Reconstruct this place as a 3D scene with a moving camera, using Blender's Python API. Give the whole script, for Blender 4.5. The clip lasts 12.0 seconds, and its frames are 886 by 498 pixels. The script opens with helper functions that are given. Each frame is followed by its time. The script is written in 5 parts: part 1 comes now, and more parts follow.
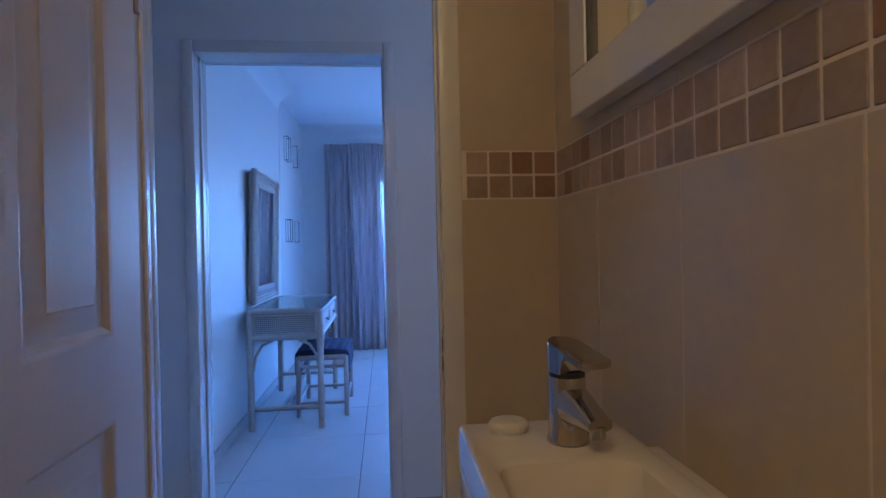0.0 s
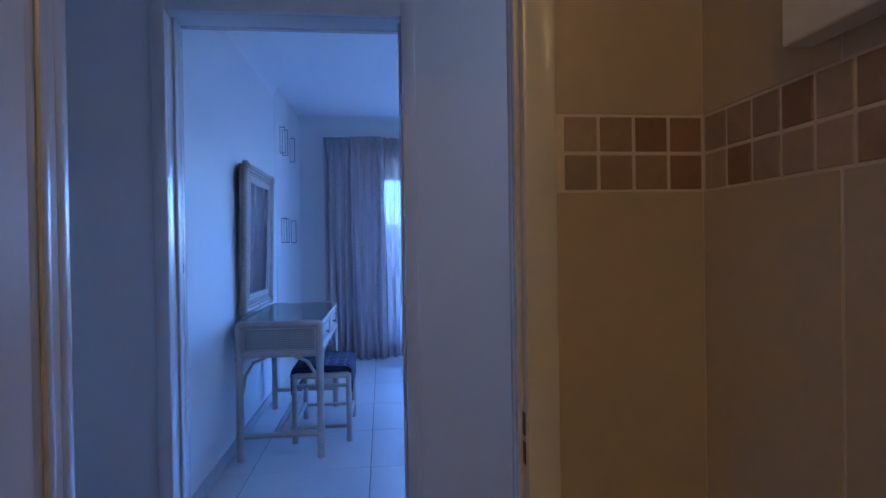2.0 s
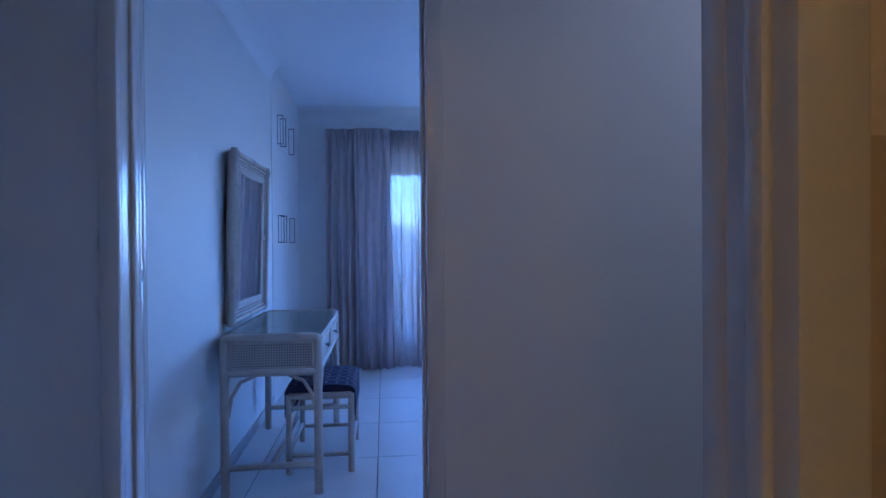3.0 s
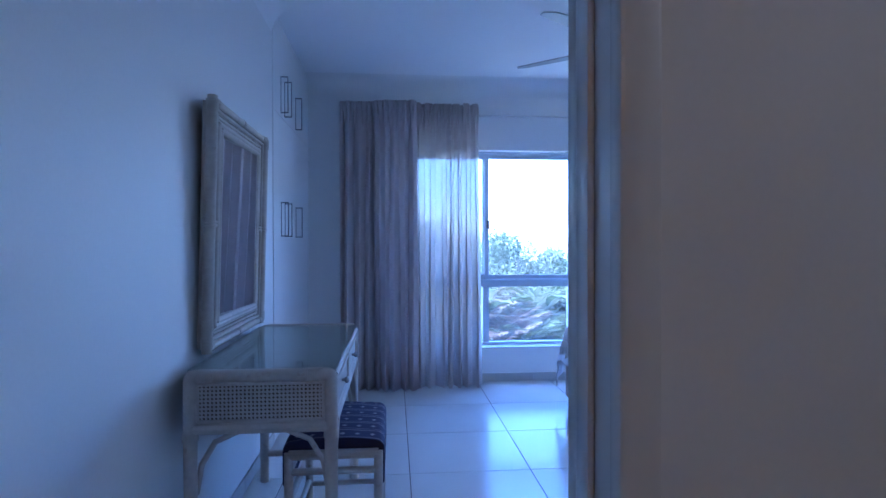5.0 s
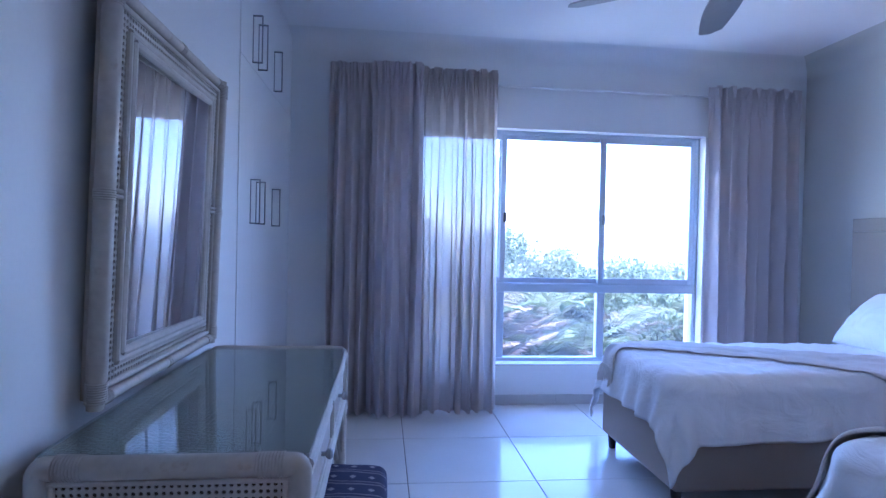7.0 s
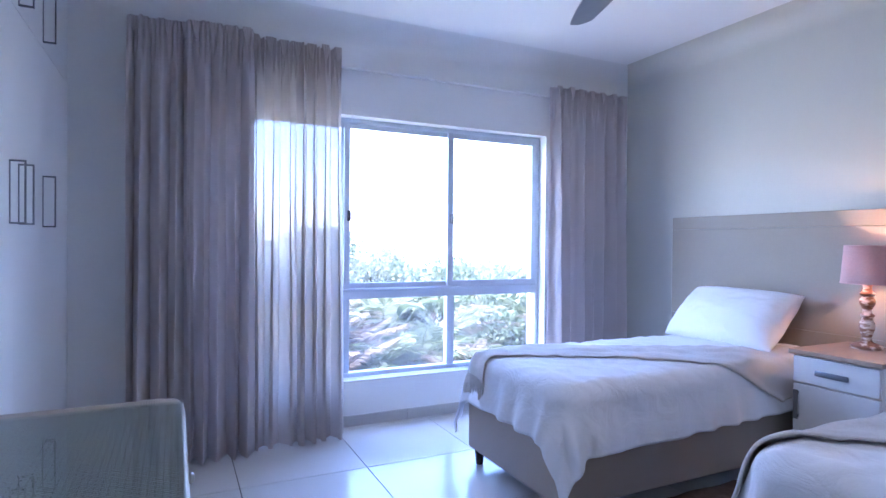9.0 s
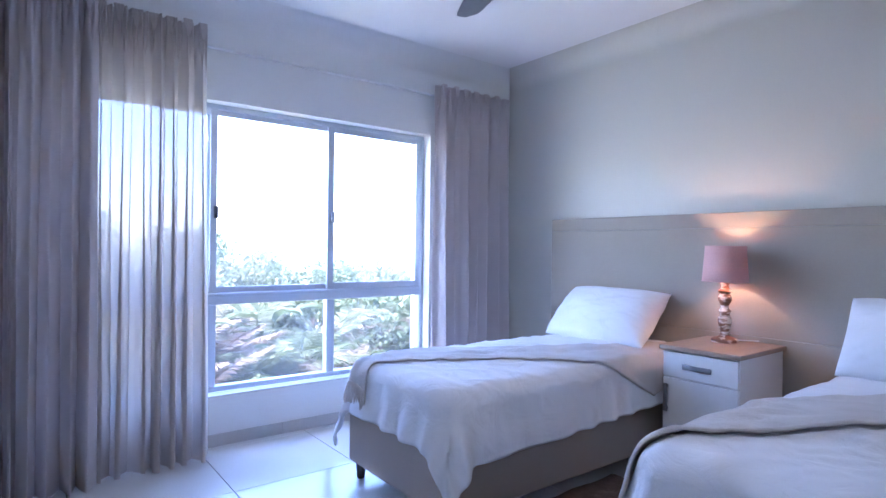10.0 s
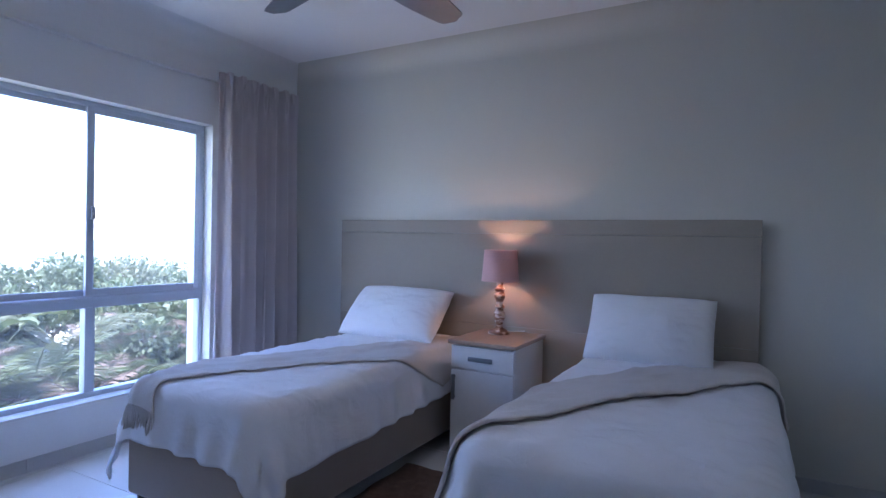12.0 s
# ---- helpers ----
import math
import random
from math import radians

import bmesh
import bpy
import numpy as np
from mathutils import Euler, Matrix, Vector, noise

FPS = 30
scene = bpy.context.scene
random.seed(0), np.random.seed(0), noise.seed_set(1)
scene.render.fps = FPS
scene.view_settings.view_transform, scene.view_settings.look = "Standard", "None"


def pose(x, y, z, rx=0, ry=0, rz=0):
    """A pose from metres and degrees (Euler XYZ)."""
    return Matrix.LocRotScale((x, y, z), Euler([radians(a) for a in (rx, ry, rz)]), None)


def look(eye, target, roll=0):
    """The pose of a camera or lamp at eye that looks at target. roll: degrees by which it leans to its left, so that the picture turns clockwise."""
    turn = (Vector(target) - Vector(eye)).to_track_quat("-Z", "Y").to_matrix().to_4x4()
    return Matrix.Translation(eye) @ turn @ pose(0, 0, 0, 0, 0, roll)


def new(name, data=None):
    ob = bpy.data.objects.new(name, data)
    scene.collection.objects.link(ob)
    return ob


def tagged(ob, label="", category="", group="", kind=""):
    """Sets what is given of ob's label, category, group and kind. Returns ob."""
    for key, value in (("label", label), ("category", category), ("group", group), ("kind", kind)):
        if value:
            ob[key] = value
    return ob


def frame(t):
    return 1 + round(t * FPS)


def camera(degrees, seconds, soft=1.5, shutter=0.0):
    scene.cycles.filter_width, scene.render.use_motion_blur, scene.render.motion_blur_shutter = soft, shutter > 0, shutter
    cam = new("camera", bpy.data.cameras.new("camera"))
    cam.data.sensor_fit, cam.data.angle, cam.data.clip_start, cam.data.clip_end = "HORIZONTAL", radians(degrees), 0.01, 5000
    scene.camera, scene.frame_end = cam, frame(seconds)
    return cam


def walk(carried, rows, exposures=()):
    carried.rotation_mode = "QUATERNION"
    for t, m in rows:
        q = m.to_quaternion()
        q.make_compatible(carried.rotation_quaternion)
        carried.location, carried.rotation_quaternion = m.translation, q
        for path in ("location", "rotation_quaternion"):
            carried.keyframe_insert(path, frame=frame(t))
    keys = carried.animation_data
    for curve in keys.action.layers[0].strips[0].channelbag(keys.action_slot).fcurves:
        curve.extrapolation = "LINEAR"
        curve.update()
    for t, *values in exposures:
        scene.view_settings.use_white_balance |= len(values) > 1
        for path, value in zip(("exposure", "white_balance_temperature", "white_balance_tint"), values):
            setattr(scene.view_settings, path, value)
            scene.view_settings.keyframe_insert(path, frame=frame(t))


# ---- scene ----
cam = camera(76.3, 12.0)
PATH = [
    (0, (0.162, 0.209, 1.232), (0.367, 2.198, 1.219), -1.2),
    (0.5, (0.155, 0.264, 1.236), (0.361, 2.254, 1.222), -1.3),
    (1, (0.141, 0.382, 1.242), (0.348, 2.371, 1.226), -1.1),
    (1.5, (0.127, 0.514, 1.257), (0.333, 2.503, 1.243), -0.8),
    (2, (0.089, 0.706, 1.264), (0.304, 2.694, 1.247), -0.9),
    (2.5, (0.07, 0.946, 1.274), (0.284, 2.934, 1.258), -0.6),
    (4.5, (-0.042, 1.923, 1.251), (0.146, 3.915, 1.236), -0.2),
    (5, (-0.076, 2.185, 1.244), (0.096, 4.178, 1.228), -0.1),
    (5.5, (-0.101, 2.426, 1.241), (0.061, 4.42, 1.221), 0.0),
    (6, (-0.108, 2.672, 1.239), (0.051, 4.665, 1.215), 0.4),
    (6.5, (-0.121, 2.86, 1.227), (0.04, 4.853, 1.204), 0.2),
    (6.7, (-0.131, 2.938, 1.232), (0.042, 4.93, 1.206), 0.6),
    (8.5, (-0.248, 3.449, 1.228), (0.392, 5.344, 1.209), 1.0),
    (9, (-0.295, 3.554, 1.243), (0.564, 5.36, 1.223), 0.5),
    (9.5, (-0.273, 3.628, 1.222), (0.813, 5.307, 1.215), 0.8),
    (10, (-0.211, 3.699, 1.217), (1.001, 5.29, 1.216), 0.7),
    (10.5, (-0.265, 3.774, 1.218), (1.086, 5.248, 1.217), 1.0),
    (11, (-0.27, 3.811, 1.248), (1.243, 5.119, 1.236), 0.8),
    (11.5, (-0.334, 3.829, 1.281), (1.317, 4.957, 1.258), 1.0),
    (12, (-0.383, 3.83, 1.296), (1.368, 4.797, 1.271), 1.2),
]
EXPOSURES = [
    (0.0, 4.25, 3650, 23),
    (2.5, 3.80, 3780, 27),
    (4.5, 3.65, 4020, 23),
    (6.5, 3.8, 4400, 30),
    (8.5, 4.3, 5050, 31),
    (9.5, 4.38, 5200, 30),
    (10.5, 4.06, 5250, 29),
    (12.0, 3.34, 5250, 28),
]
walk(cam, [(t, look(eye, target, roll)) for t, eye, target, roll in PATH], EXPOSURES)

# ---- world, sun and lamps ----
SUN_UP, SUN_TURN = radians(55), radians(262)
world = bpy.data.worlds.new("sky")
scene.world = world
world.use_nodes = True
wn = world.node_tree.nodes
sky = wn.new("ShaderNodeTexSky")
sky.sky_type, sky.sun_disc = "NISHITA", False
sky.sun_elevation, sky.sun_rotation = SUN_UP, SUN_TURN
wn["Background"].inputs["Strength"].default_value = 0.15
world.node_tree.links.new(sky.outputs[0], wn["Background"].inputs["Color"])

sun_data = bpy.data.lights.new("sun", "SUN")
sun_data.energy, sun_data.angle, sun_data.color = 2.4, radians(0.5), (1.0, 0.95, 0.88)
sun = new("sun", sun_data)
sun_way = Vector((math.sin(SUN_TURN) * math.cos(SUN_UP), math.cos(SUN_TURN) * math.cos(SUN_UP), math.sin(SUN_UP)))
sun.matrix_world = look(sun_way * 30, (0, 0, 0))


def lamp(name, place, watts, colour, radius):
    data = bpy.data.lights.new(name, "POINT")
    data.energy, data.color, data.shadow_soft_size = watts, colour, radius
    ob = new(name, data)
    ob.location = place
    return ob


BATH_LAMP = lamp("bathroom_bulb", (-0.35, -0.35, 2.3), 0.73, (1.0, 0.47, 0.07), 0.09)
HALL_LAMP = lamp("passage_bulb", (1.45, 2.0, 2.3), 0.21, (1.0, 0.80, 0.55), 0.09)
LAMP_AT = (2.97, 5.257, 0.714)
SIDE_LAMP = lamp("bedside_bulb", (LAMP_AT[0], LAMP_AT[1], 1.158), 0.38, (1.0, 0.60, 0.27), 0.012)

# ---- materials ----


def material(name):
    m = bpy.data.materials.new(name)
    m.use_nodes = True
    return m, m.node_tree.nodes, m.node_tree.links, m.node_tree.nodes["Principled BSDF"]


def surface(name, colour, rough=0.6, metal=0.0, vary=0.08, grain=40.0, patch=1.5, bump=0.1, depth=0.002, coat=0.0,
            spots=None, stretch=(1, 1, 1), sheen=0.0, random_tone=0.0, through_light=0.0):
    """A painted, woven or stone surface: one base colour, varied in large patches and in fine grain, with relief."""
    m, n, l, p = material(name)
    co = n.new("ShaderNodeTexCoord")
    mp = n.new("ShaderNodeMapping")
    mp.inputs["Scale"].default_value = stretch
    l.new(co.outputs["Object"], mp.inputs["Vector"])
    big, fine = n.new("ShaderNodeTexNoise"), n.new("ShaderNodeTexNoise")
    big.inputs["Scale"].default_value, big.inputs["Detail"].default_value = patch, 3
    fine.inputs["Scale"].default_value, fine.inputs["Detail"].default_value = grain, 4
    l.new(mp.outputs[0], big.inputs["Vector"])
    l.new(mp.outputs[0], fine.inputs["Vector"])
    add = n.new("ShaderNodeMath")
    add.operation = "MULTIPLY_ADD"
    add.inputs[1].default_value = 0.45
    l.new(fine.outputs["Fac"], add.inputs[0])
    scale = n.new("ShaderNodeMath")
    scale.operation = "MULTIPLY"
    scale.inputs[1].default_value = 0.55
    l.new(big.outputs["Fac"], scale.inputs[0])
    l.new(scale.outputs[0], add.inputs[2])
    ramp = n.new("ShaderNodeValToRGB")
    lo = [c * (1 - vary) for c in colour]
    hi = [min(1, c * (1 + vary)) for c in colour]
    ramp.color_ramp.elements[0].position, ramp.color_ramp.elements[0].color = 0.3, (*lo, 1)
    ramp.color_ramp.elements[1].position, ramp.color_ramp.elements[1].color = 0.7, (*hi, 1)
    l.new(add.outputs[0], ramp.inputs["Fac"])
    out = ramp.outputs["Color"]
    if spots:
        sp = n.new("ShaderNodeTexNoise")
        sp.inputs["Scale"].default_value, sp.inputs["Detail"].default_value = spots[0], 5
        l.new(mp.outputs[0], sp.inputs["Vector"])
        edge = n.new("ShaderNodeMapRange")
        edge.inputs["From Min"].default_value, edge.inputs["From Max"].default_value = spots[1], spots[1] + 0.12
        l.new(sp.outputs["Fac"], edge.inputs["Value"])
        mix = n.new("ShaderNodeMixRGB")
        mix.inputs[2].default_value = (*spots[2], 1)
        l.new(edge.outputs[0], mix.inputs[0])
        l.new(out, mix.inputs[1])
        out = mix.outputs[0]
    if random_tone:
        info = n.new("ShaderNodeObjectInfo")
        rng = n.new("ShaderNodeMapRange")
        rng.inputs["To Min"].default_value, rng.inputs["To Max"].default_value = 1 - random_tone, 1 + random_tone
        l.new(info.outputs["Random"], rng.inputs["Value"])
        hsv = n.new("ShaderNodeHueSaturation")
        l.new(rng.outputs[0], hsv.inputs["Value"])
        l.new(out, hsv.inputs["Color"])
        out = hsv.outputs[0]
    l.new(out, p.inputs["Base Color"])
    rr = n.new("ShaderNodeMapRange")
    rr.inputs["To Min"].default_value, rr.inputs["To Max"].default_value = max(0.02, rough - 0.06), min(1, rough + 0.06)
    l.new(big.outputs["Fac"], rr.inputs["Value"])
    l.new(rr.outputs[0], p.inputs["Roughness"])
    p.inputs["Metallic"].default_value = metal
    p.inputs["Coat Weight"].default_value = coat
    p.inputs["Sheen Weight"].default_value = sheen
    if bump:
        b = n.new("ShaderNodeBump")
        b.inputs["Strength"].default_value, b.inputs["Distance"].default_value = bump, depth
        l.new(add.outputs[0], b.inputs["Height"])
        l.new(b.outputs[0], p.inputs["Normal"])
    if through_light:
        tr = n.new("ShaderNodeBsdfTranslucent")
        l.new(out, tr.inputs["Color"])
        ms = n.new("ShaderNodeMixShader")
        ms.inputs[0].default_value = through_light
        l.new(p.outputs[0], ms.inputs[1])
        l.new(tr.outputs[0], ms.inputs[2])
        l.new(ms.outputs[0], n["Material Output"].inputs["Surface"])
    return m


def weave(name, colour, rough, threads, bump, vary=0.1, through_light=0.0, clear=0.0, sheen=0.3, crease=0.0):
    """Woven cloth: crossing threads over a soft uneven tone; clear lets part of the light straight through."""
    m = surface(name, colour, rough, vary=vary, grain=threads / 4, patch=3.0, bump=0.0, sheen=sheen, through_light=through_light)
    n, l = m.node_tree.nodes, m.node_tree.links
    p = n["Principled BSDF"]
    co = n.new("ShaderNodeTexCoord")
    waves = []
    for axis in ("X", "Z"):
        w = n.new("ShaderNodeTexWave")
        w.bands_direction = axis
        w.inputs["Scale"].default_value, w.inputs["Distortion"].default_value = threads / 6.28, 1.5
        w.inputs["Detail"].default_value = 1
        l.new(co.outputs["Object"], w.inputs["Vector"])
        waves.append(w)
    add = n.new("ShaderNodeMath")
    l.new(waves[0].outputs["Fac"], add.inputs[0])
    l.new(waves[1].outputs["Fac"], add.inputs[1])
    b = n.new("ShaderNodeBump")
    b.inputs["Strength"].default_value, b.inputs["Distance"].default_value = bump, 0.001
    l.new(add.outputs[0], b.inputs["Height"])
    l.new(b.outputs[0], p.inputs["Normal"])
    if crease:
        wr = n.new("ShaderNodeTexNoise")
        wr.inputs["Scale"].default_value, wr.inputs["Detail"].default_value, wr.inputs["Distortion"].default_value = 7.0, 6, 1.2
        l.new(co.outputs["Object"], wr.inputs["Vector"])
        b2 = n.new("ShaderNodeBump")
        b2.inputs["Strength"].default_value, b2.inputs["Distance"].default_value = crease, 0.03
        l.new(wr.outputs["Fac"], b2.inputs["Height"])
        l.new(b2.outputs[0], b.inputs["Normal"])
    if clear:
        last = n["Material Output"].inputs["Surface"].links[0].from_socket
        tp = n.new("ShaderNodeBsdfTransparent")
        ms = n.new("ShaderNodeMixShader")
        ms.inputs[0].default_value = clear
        l.new(last, ms.inputs[1])
        l.new(tp.outputs[0], ms.inputs[2])
        l.new(ms.outputs[0], n["Material Output"].inputs["Surface"])
    return m


def pane_glass(name, tint=(0.97, 0.99, 1.0), rough=0.0, dust=0.0, sheen=(0.6, 0.03)):
    """Clear glass with a faint sheen; dust is the share of light that a dry film on it scatters."""
    m, n, l, p = material(name)
    n.remove(p)
    tp, gl, fr, ms = (n.new("ShaderNodeBsdfTransparent"), n.new("ShaderNodeBsdfGlossy"), n.new("ShaderNodeLayerWeight"),
                      n.new("ShaderNodeMixShader"))
    tp.inputs["Color"].default_value = (*tint, 1)
    gl.inputs["Roughness"].default_value = rough
    fr.inputs["Blend"].default_value = 0.5
    power, gloss = n.new("ShaderNodeMath"), n.new("ShaderNodeMath")
    power.operation, gloss.operation = "POWER", "MULTIPLY_ADD"
    power.inputs[1].default_value, gloss.inputs[1].default_value, gloss.inputs[2].default_value = 5.0, *sheen
    l.new(fr.outputs["Facing"], power.inputs[0])
    l.new(power.outputs[0], gloss.inputs[0])
    l.new(gloss.outputs[0], ms.inputs[0])
    l.new(tp.outputs[0], ms.inputs[1])
    l.new(gl.outputs[0], ms.inputs[2])
    out = ms.outputs[0]
    if dust:
        co, film, spread = n.new("ShaderNodeTexCoord"), n.new("ShaderNodeTexNoise"), n.new("ShaderNodeMapRange")
        film.inputs["Scale"].default_value, film.inputs["Detail"].default_value, film.inputs["Distortion"].default_value = 2.2, 4, 0.6
        l.new(co.outputs["Object"], film.inputs["Vector"])
        spread.inputs["From Min"].default_value, spread.inputs["From Max"].default_value = 0.3, 0.7
        spread.inputs["To Min"].default_value, spread.inputs["To Max"].default_value = dust * 0.45, dust * 1.55
        l.new(film.outputs["Fac"], spread.inputs["Value"])
        haze, veil = n.new("ShaderNodeBsdfTranslucent"), n.new("ShaderNodeMixShader")
        haze.inputs["Color"].default_value = (0.85, 0.85, 0.82, 1)
        l.new(spread.outputs[0], veil.inputs[0])
        l.new(out, veil.inputs[1])
        l.new(haze.outputs[0], veil.inputs[2])
        out = veil.outputs[0]
    l.new(out, n["Material Output"].inputs["Surface"])
    return m


def glow(name, colour, strength):
    m, n, l, p = material(name)
    p.inputs["Base Color"].default_value = (0.8, 0.8, 0.78, 1)
    p.inputs["Emission Color"].default_value = (*colour, 1)
    p.inputs["Emission Strength"].default_value = strength
    return m


WALL = surface("wall_paint", (0.82, 0.82, 0.80), 0.55, vary=0.025, grain=90, patch=0.8, bump=0.08, depth=0.001)
# wall paint darkened and yellowed to put weaker daylight into the colour
DIMWALL = surface("dimmed_wall_paint", (0.63, 0.62, 0.56), 0.55, vary=0.03, grain=90, patch=0.8, bump=0.09, depth=0.001)
CEIL = surface("ceiling_paint", (0.89, 0.89, 0.88), 0.7, vary=0.02, grain=60, patch=0.7, bump=0.06, depth=0.001)
GLOSS = surface("gloss_white_paint", (0.76, 0.76, 0.74), 0.22, vary=0.025, grain=35, patch=2.0, bump=0.06, depth=0.001)
DOORPAINT = surface("door_enamel", (0.80, 0.78, 0.75), 0.42, vary=0.03, grain=50, patch=1.6, bump=0.1, depth=0.001, stretch=(3, 3, 0.4))
FLOORTILE = surface("floor_porcelain", (0.72, 0.71, 0.68), 0.17, vary=0.05, grain=120, patch=2.5, bump=0.03, depth=0.0008, random_tone=0.025)
GROUT = surface("dark_grout", (0.13, 0.125, 0.12), 0.9, vary=0.2, grain=160, patch=6)
SKIRT = surface("skirting_tile", (0.52, 0.51, 0.49), 0.3, vary=0.05, grain=90, patch=3, bump=0.04, random_tone=0.03)
BATHTILE = surface("cream_wall_tile", (0.54, 0.475, 0.335), 0.33, vary=0.05, grain=30, patch=4, bump=0.05, depth=0.001, random_tone=0.02)
BATHGROUT = surface("pale_grout", (0.74, 0.68, 0.58), 0.9, vary=0.1, grain=120, patch=6)
MOSAIC = [surface("mosaic_" + k, c, 0.5, vary=0.16, grain=70, patch=12, bump=0.25, depth=0.0015, random_tone=0.12)
          for k, c in (("tan", (0.36, 0.27, 0.19)), ("sand", (0.44, 0.36, 0.28)), ("brown", (0.30, 0.19, 0.12)), ("stone", (0.34, 0.28, 0.23)))]
CERAMIC = surface("white_ceramic", (0.78, 0.76, 0.73), 0.12, vary=0.01, grain=20, patch=2, bump=0.0, coat=0.5)
SOAP = surface("soap_bar", (0.80, 0.78, 0.72), 0.45, vary=0.03, grain=40, patch=8, bump=0.1)
CHROME = surface("chrome", (0.60, 0.60, 0.62), 0.08, metal=1.0, vary=0.02, grain=60, patch=4, bump=0.0)
STEEL = surface("brushed_steel", (0.42, 0.42, 0.42), 0.35, metal=1.0, vary=0.06, grain=80, patch=3, bump=0.05)
DARKMETAL = surface("dark_metal", (0.06, 0.06, 0.065), 0.4, metal=0.8, vary=0.1, grain=80, patch=5, bump=0.05)
GREYMETAL = surface("grey_metal", (0.22, 0.23, 0.25), 0.4, metal=0.7, vary=0.1, grain=80, patch=5, bump=0.05)
ALU = surface("window_aluminium", (0.55, 0.60, 0.67), 0.42, metal=0.25, vary=0.05, grain=70, patch=2, bump=0.04)
FANBLADE = surface("fan_blade", (0.34, 0.35, 0.36), 0.4, metal=0.3, vary=0.06, grain=30, patch=3, bump=0.05)
RATTAN = surface("whitewashed_rattan", (0.53, 0.48, 0.41), 0.5, vary=0.13, grain=55, patch=9, bump=0.35, depth=0.002,
                 spots=(24, 0.66, (0.40, 0.33, 0.25)))
# near-black brown that paints in the shade behind open cane
CANESHADE = surface("painted_cane_shade", (0.10, 0.085, 0.07), 0.8, vary=0.2, grain=60, patch=5)
MIRROR = surface("mirror_silver", (0.90, 0.92, 0.92), 0.02, metal=1.0, vary=0.005, grain=10, patch=1, bump=0.0)
MIRROR.node_tree.nodes["Principled BSDF"].inputs["Roughness"].default_value = 0.01
MIRROR.node_tree.links.remove(MIRROR.node_tree.nodes["Principled BSDF"].inputs["Roughness"].links[0])
GLASS = pane_glass("window_glass", dust=0.024)
TOPGLASS = pane_glass("table_glass", (0.90, 0.94, 0.93), sheen=(0.8, 0.04))
CURTAIN = weave("lined_curtain_cloth", (0.71, 0.65, 0.638), 0.85, 900, 0.2, vary=0.07, through_light=0.34)
SHEER = weave("sheer_curtain_cloth", (0.58, 0.52, 0.48), 0.85, 1100, 0.1, vary=0.06, through_light=0.26, clear=0.075)
DUVET = weave("white_cotton", (0.83, 0.83, 0.84), 0.8, 700, 0.12, vary=0.02, through_light=0.03, crease=0.4)
THROW = weave("beige_knit", (0.58, 0.53, 0.48), 0.9, 420, 0.45, vary=0.08)
BEDBASE = weave("taupe_upholstery", (0.42, 0.345, 0.275), 0.9, 600, 0.3, vary=0.06)
HEADBOARD = weave("beige_upholstery", (0.36, 0.325, 0.27), 0.9, 520, 0.3, vary=0.05)
LEGWOOD = surface("dark_leg_wood", (0.03, 0.022, 0.018), 0.4, vary=0.25, grain=40, patch=6, bump=0.1)
TOPWOOD = surface("nightstand_top", (0.36, 0.27, 0.20), 0.45, vary=0.16, grain=26, patch=3, bump=0.12, stretch=(1, 9, 9))
CABINET = surface("nightstand_white", (0.72, 0.71, 0.68), 0.4, vary=0.03, grain=40, patch=3, bump=0.06)
SHADE = surface("pink_lampshade", (0.62, 0.40, 0.37), 0.8, vary=0.08, grain=120, patch=8, bump=0.15, through_light=0.08)
TURNED = surface("distressed_turned_wood", (0.24, 0.13, 0.08), 0.5, vary=0.2, grain=60, patch=14, bump=0.3,
                 spots=(18, 0.47, (0.70, 0.63, 0.54)), stretch=(1, 1, 2.5))
RUG = surface("brown_rug", (0.12, 0.075, 0.055), 0.95, vary=0.4, grain=160, patch=22, bump=0.9, depth=0.006, spots=(9, 0.56, (0.22, 0.14, 0.10)))
LAMPGLASS = glow("fan_light_glass", (1.0, 0.97, 0.90), 1.6)
GROUNDMAT = surface("garden_path", (0.44, 0.43, 0.31), 0.95, vary=0.35, grain=14, patch=0.5, bump=0.6, depth=0.02, spots=(1.2, 0.55, (0.27, 0.32, 0.16)))
LEAF = [surface("leaf_" + k, c, 0.62, vary=0.25, grain=9, patch=2.0, bump=0.1, through_light=0.35)
        for k, c in (("green", (0.10, 0.125, 0.055)), ("olive", (0.13, 0.145, 0.075)), ("dry", (0.22, 0.165, 0.12)))]
BARK = surface("bark", (0.16, 0.12, 0.09), 0.9, vary=0.3, grain=30, patch=5, bump=0.6, depth=0.01)
FENCEPAINT = surface("fence_paint", (0.72, 0.72, 0.70), 0.5, vary=0.06, grain=30, patch=2)
WARDROBE = surface("wardrobe_paint", (0.80, 0.80, 0.78), 0.45, vary=0.02, grain=60, patch=1.2, bump=0.05, depth=0.001)
PLASTIC = surface("white_plastic", (0.72, 0.72, 0.70), 0.35, vary=0.02, grain=30, patch=3, bump=0.02)


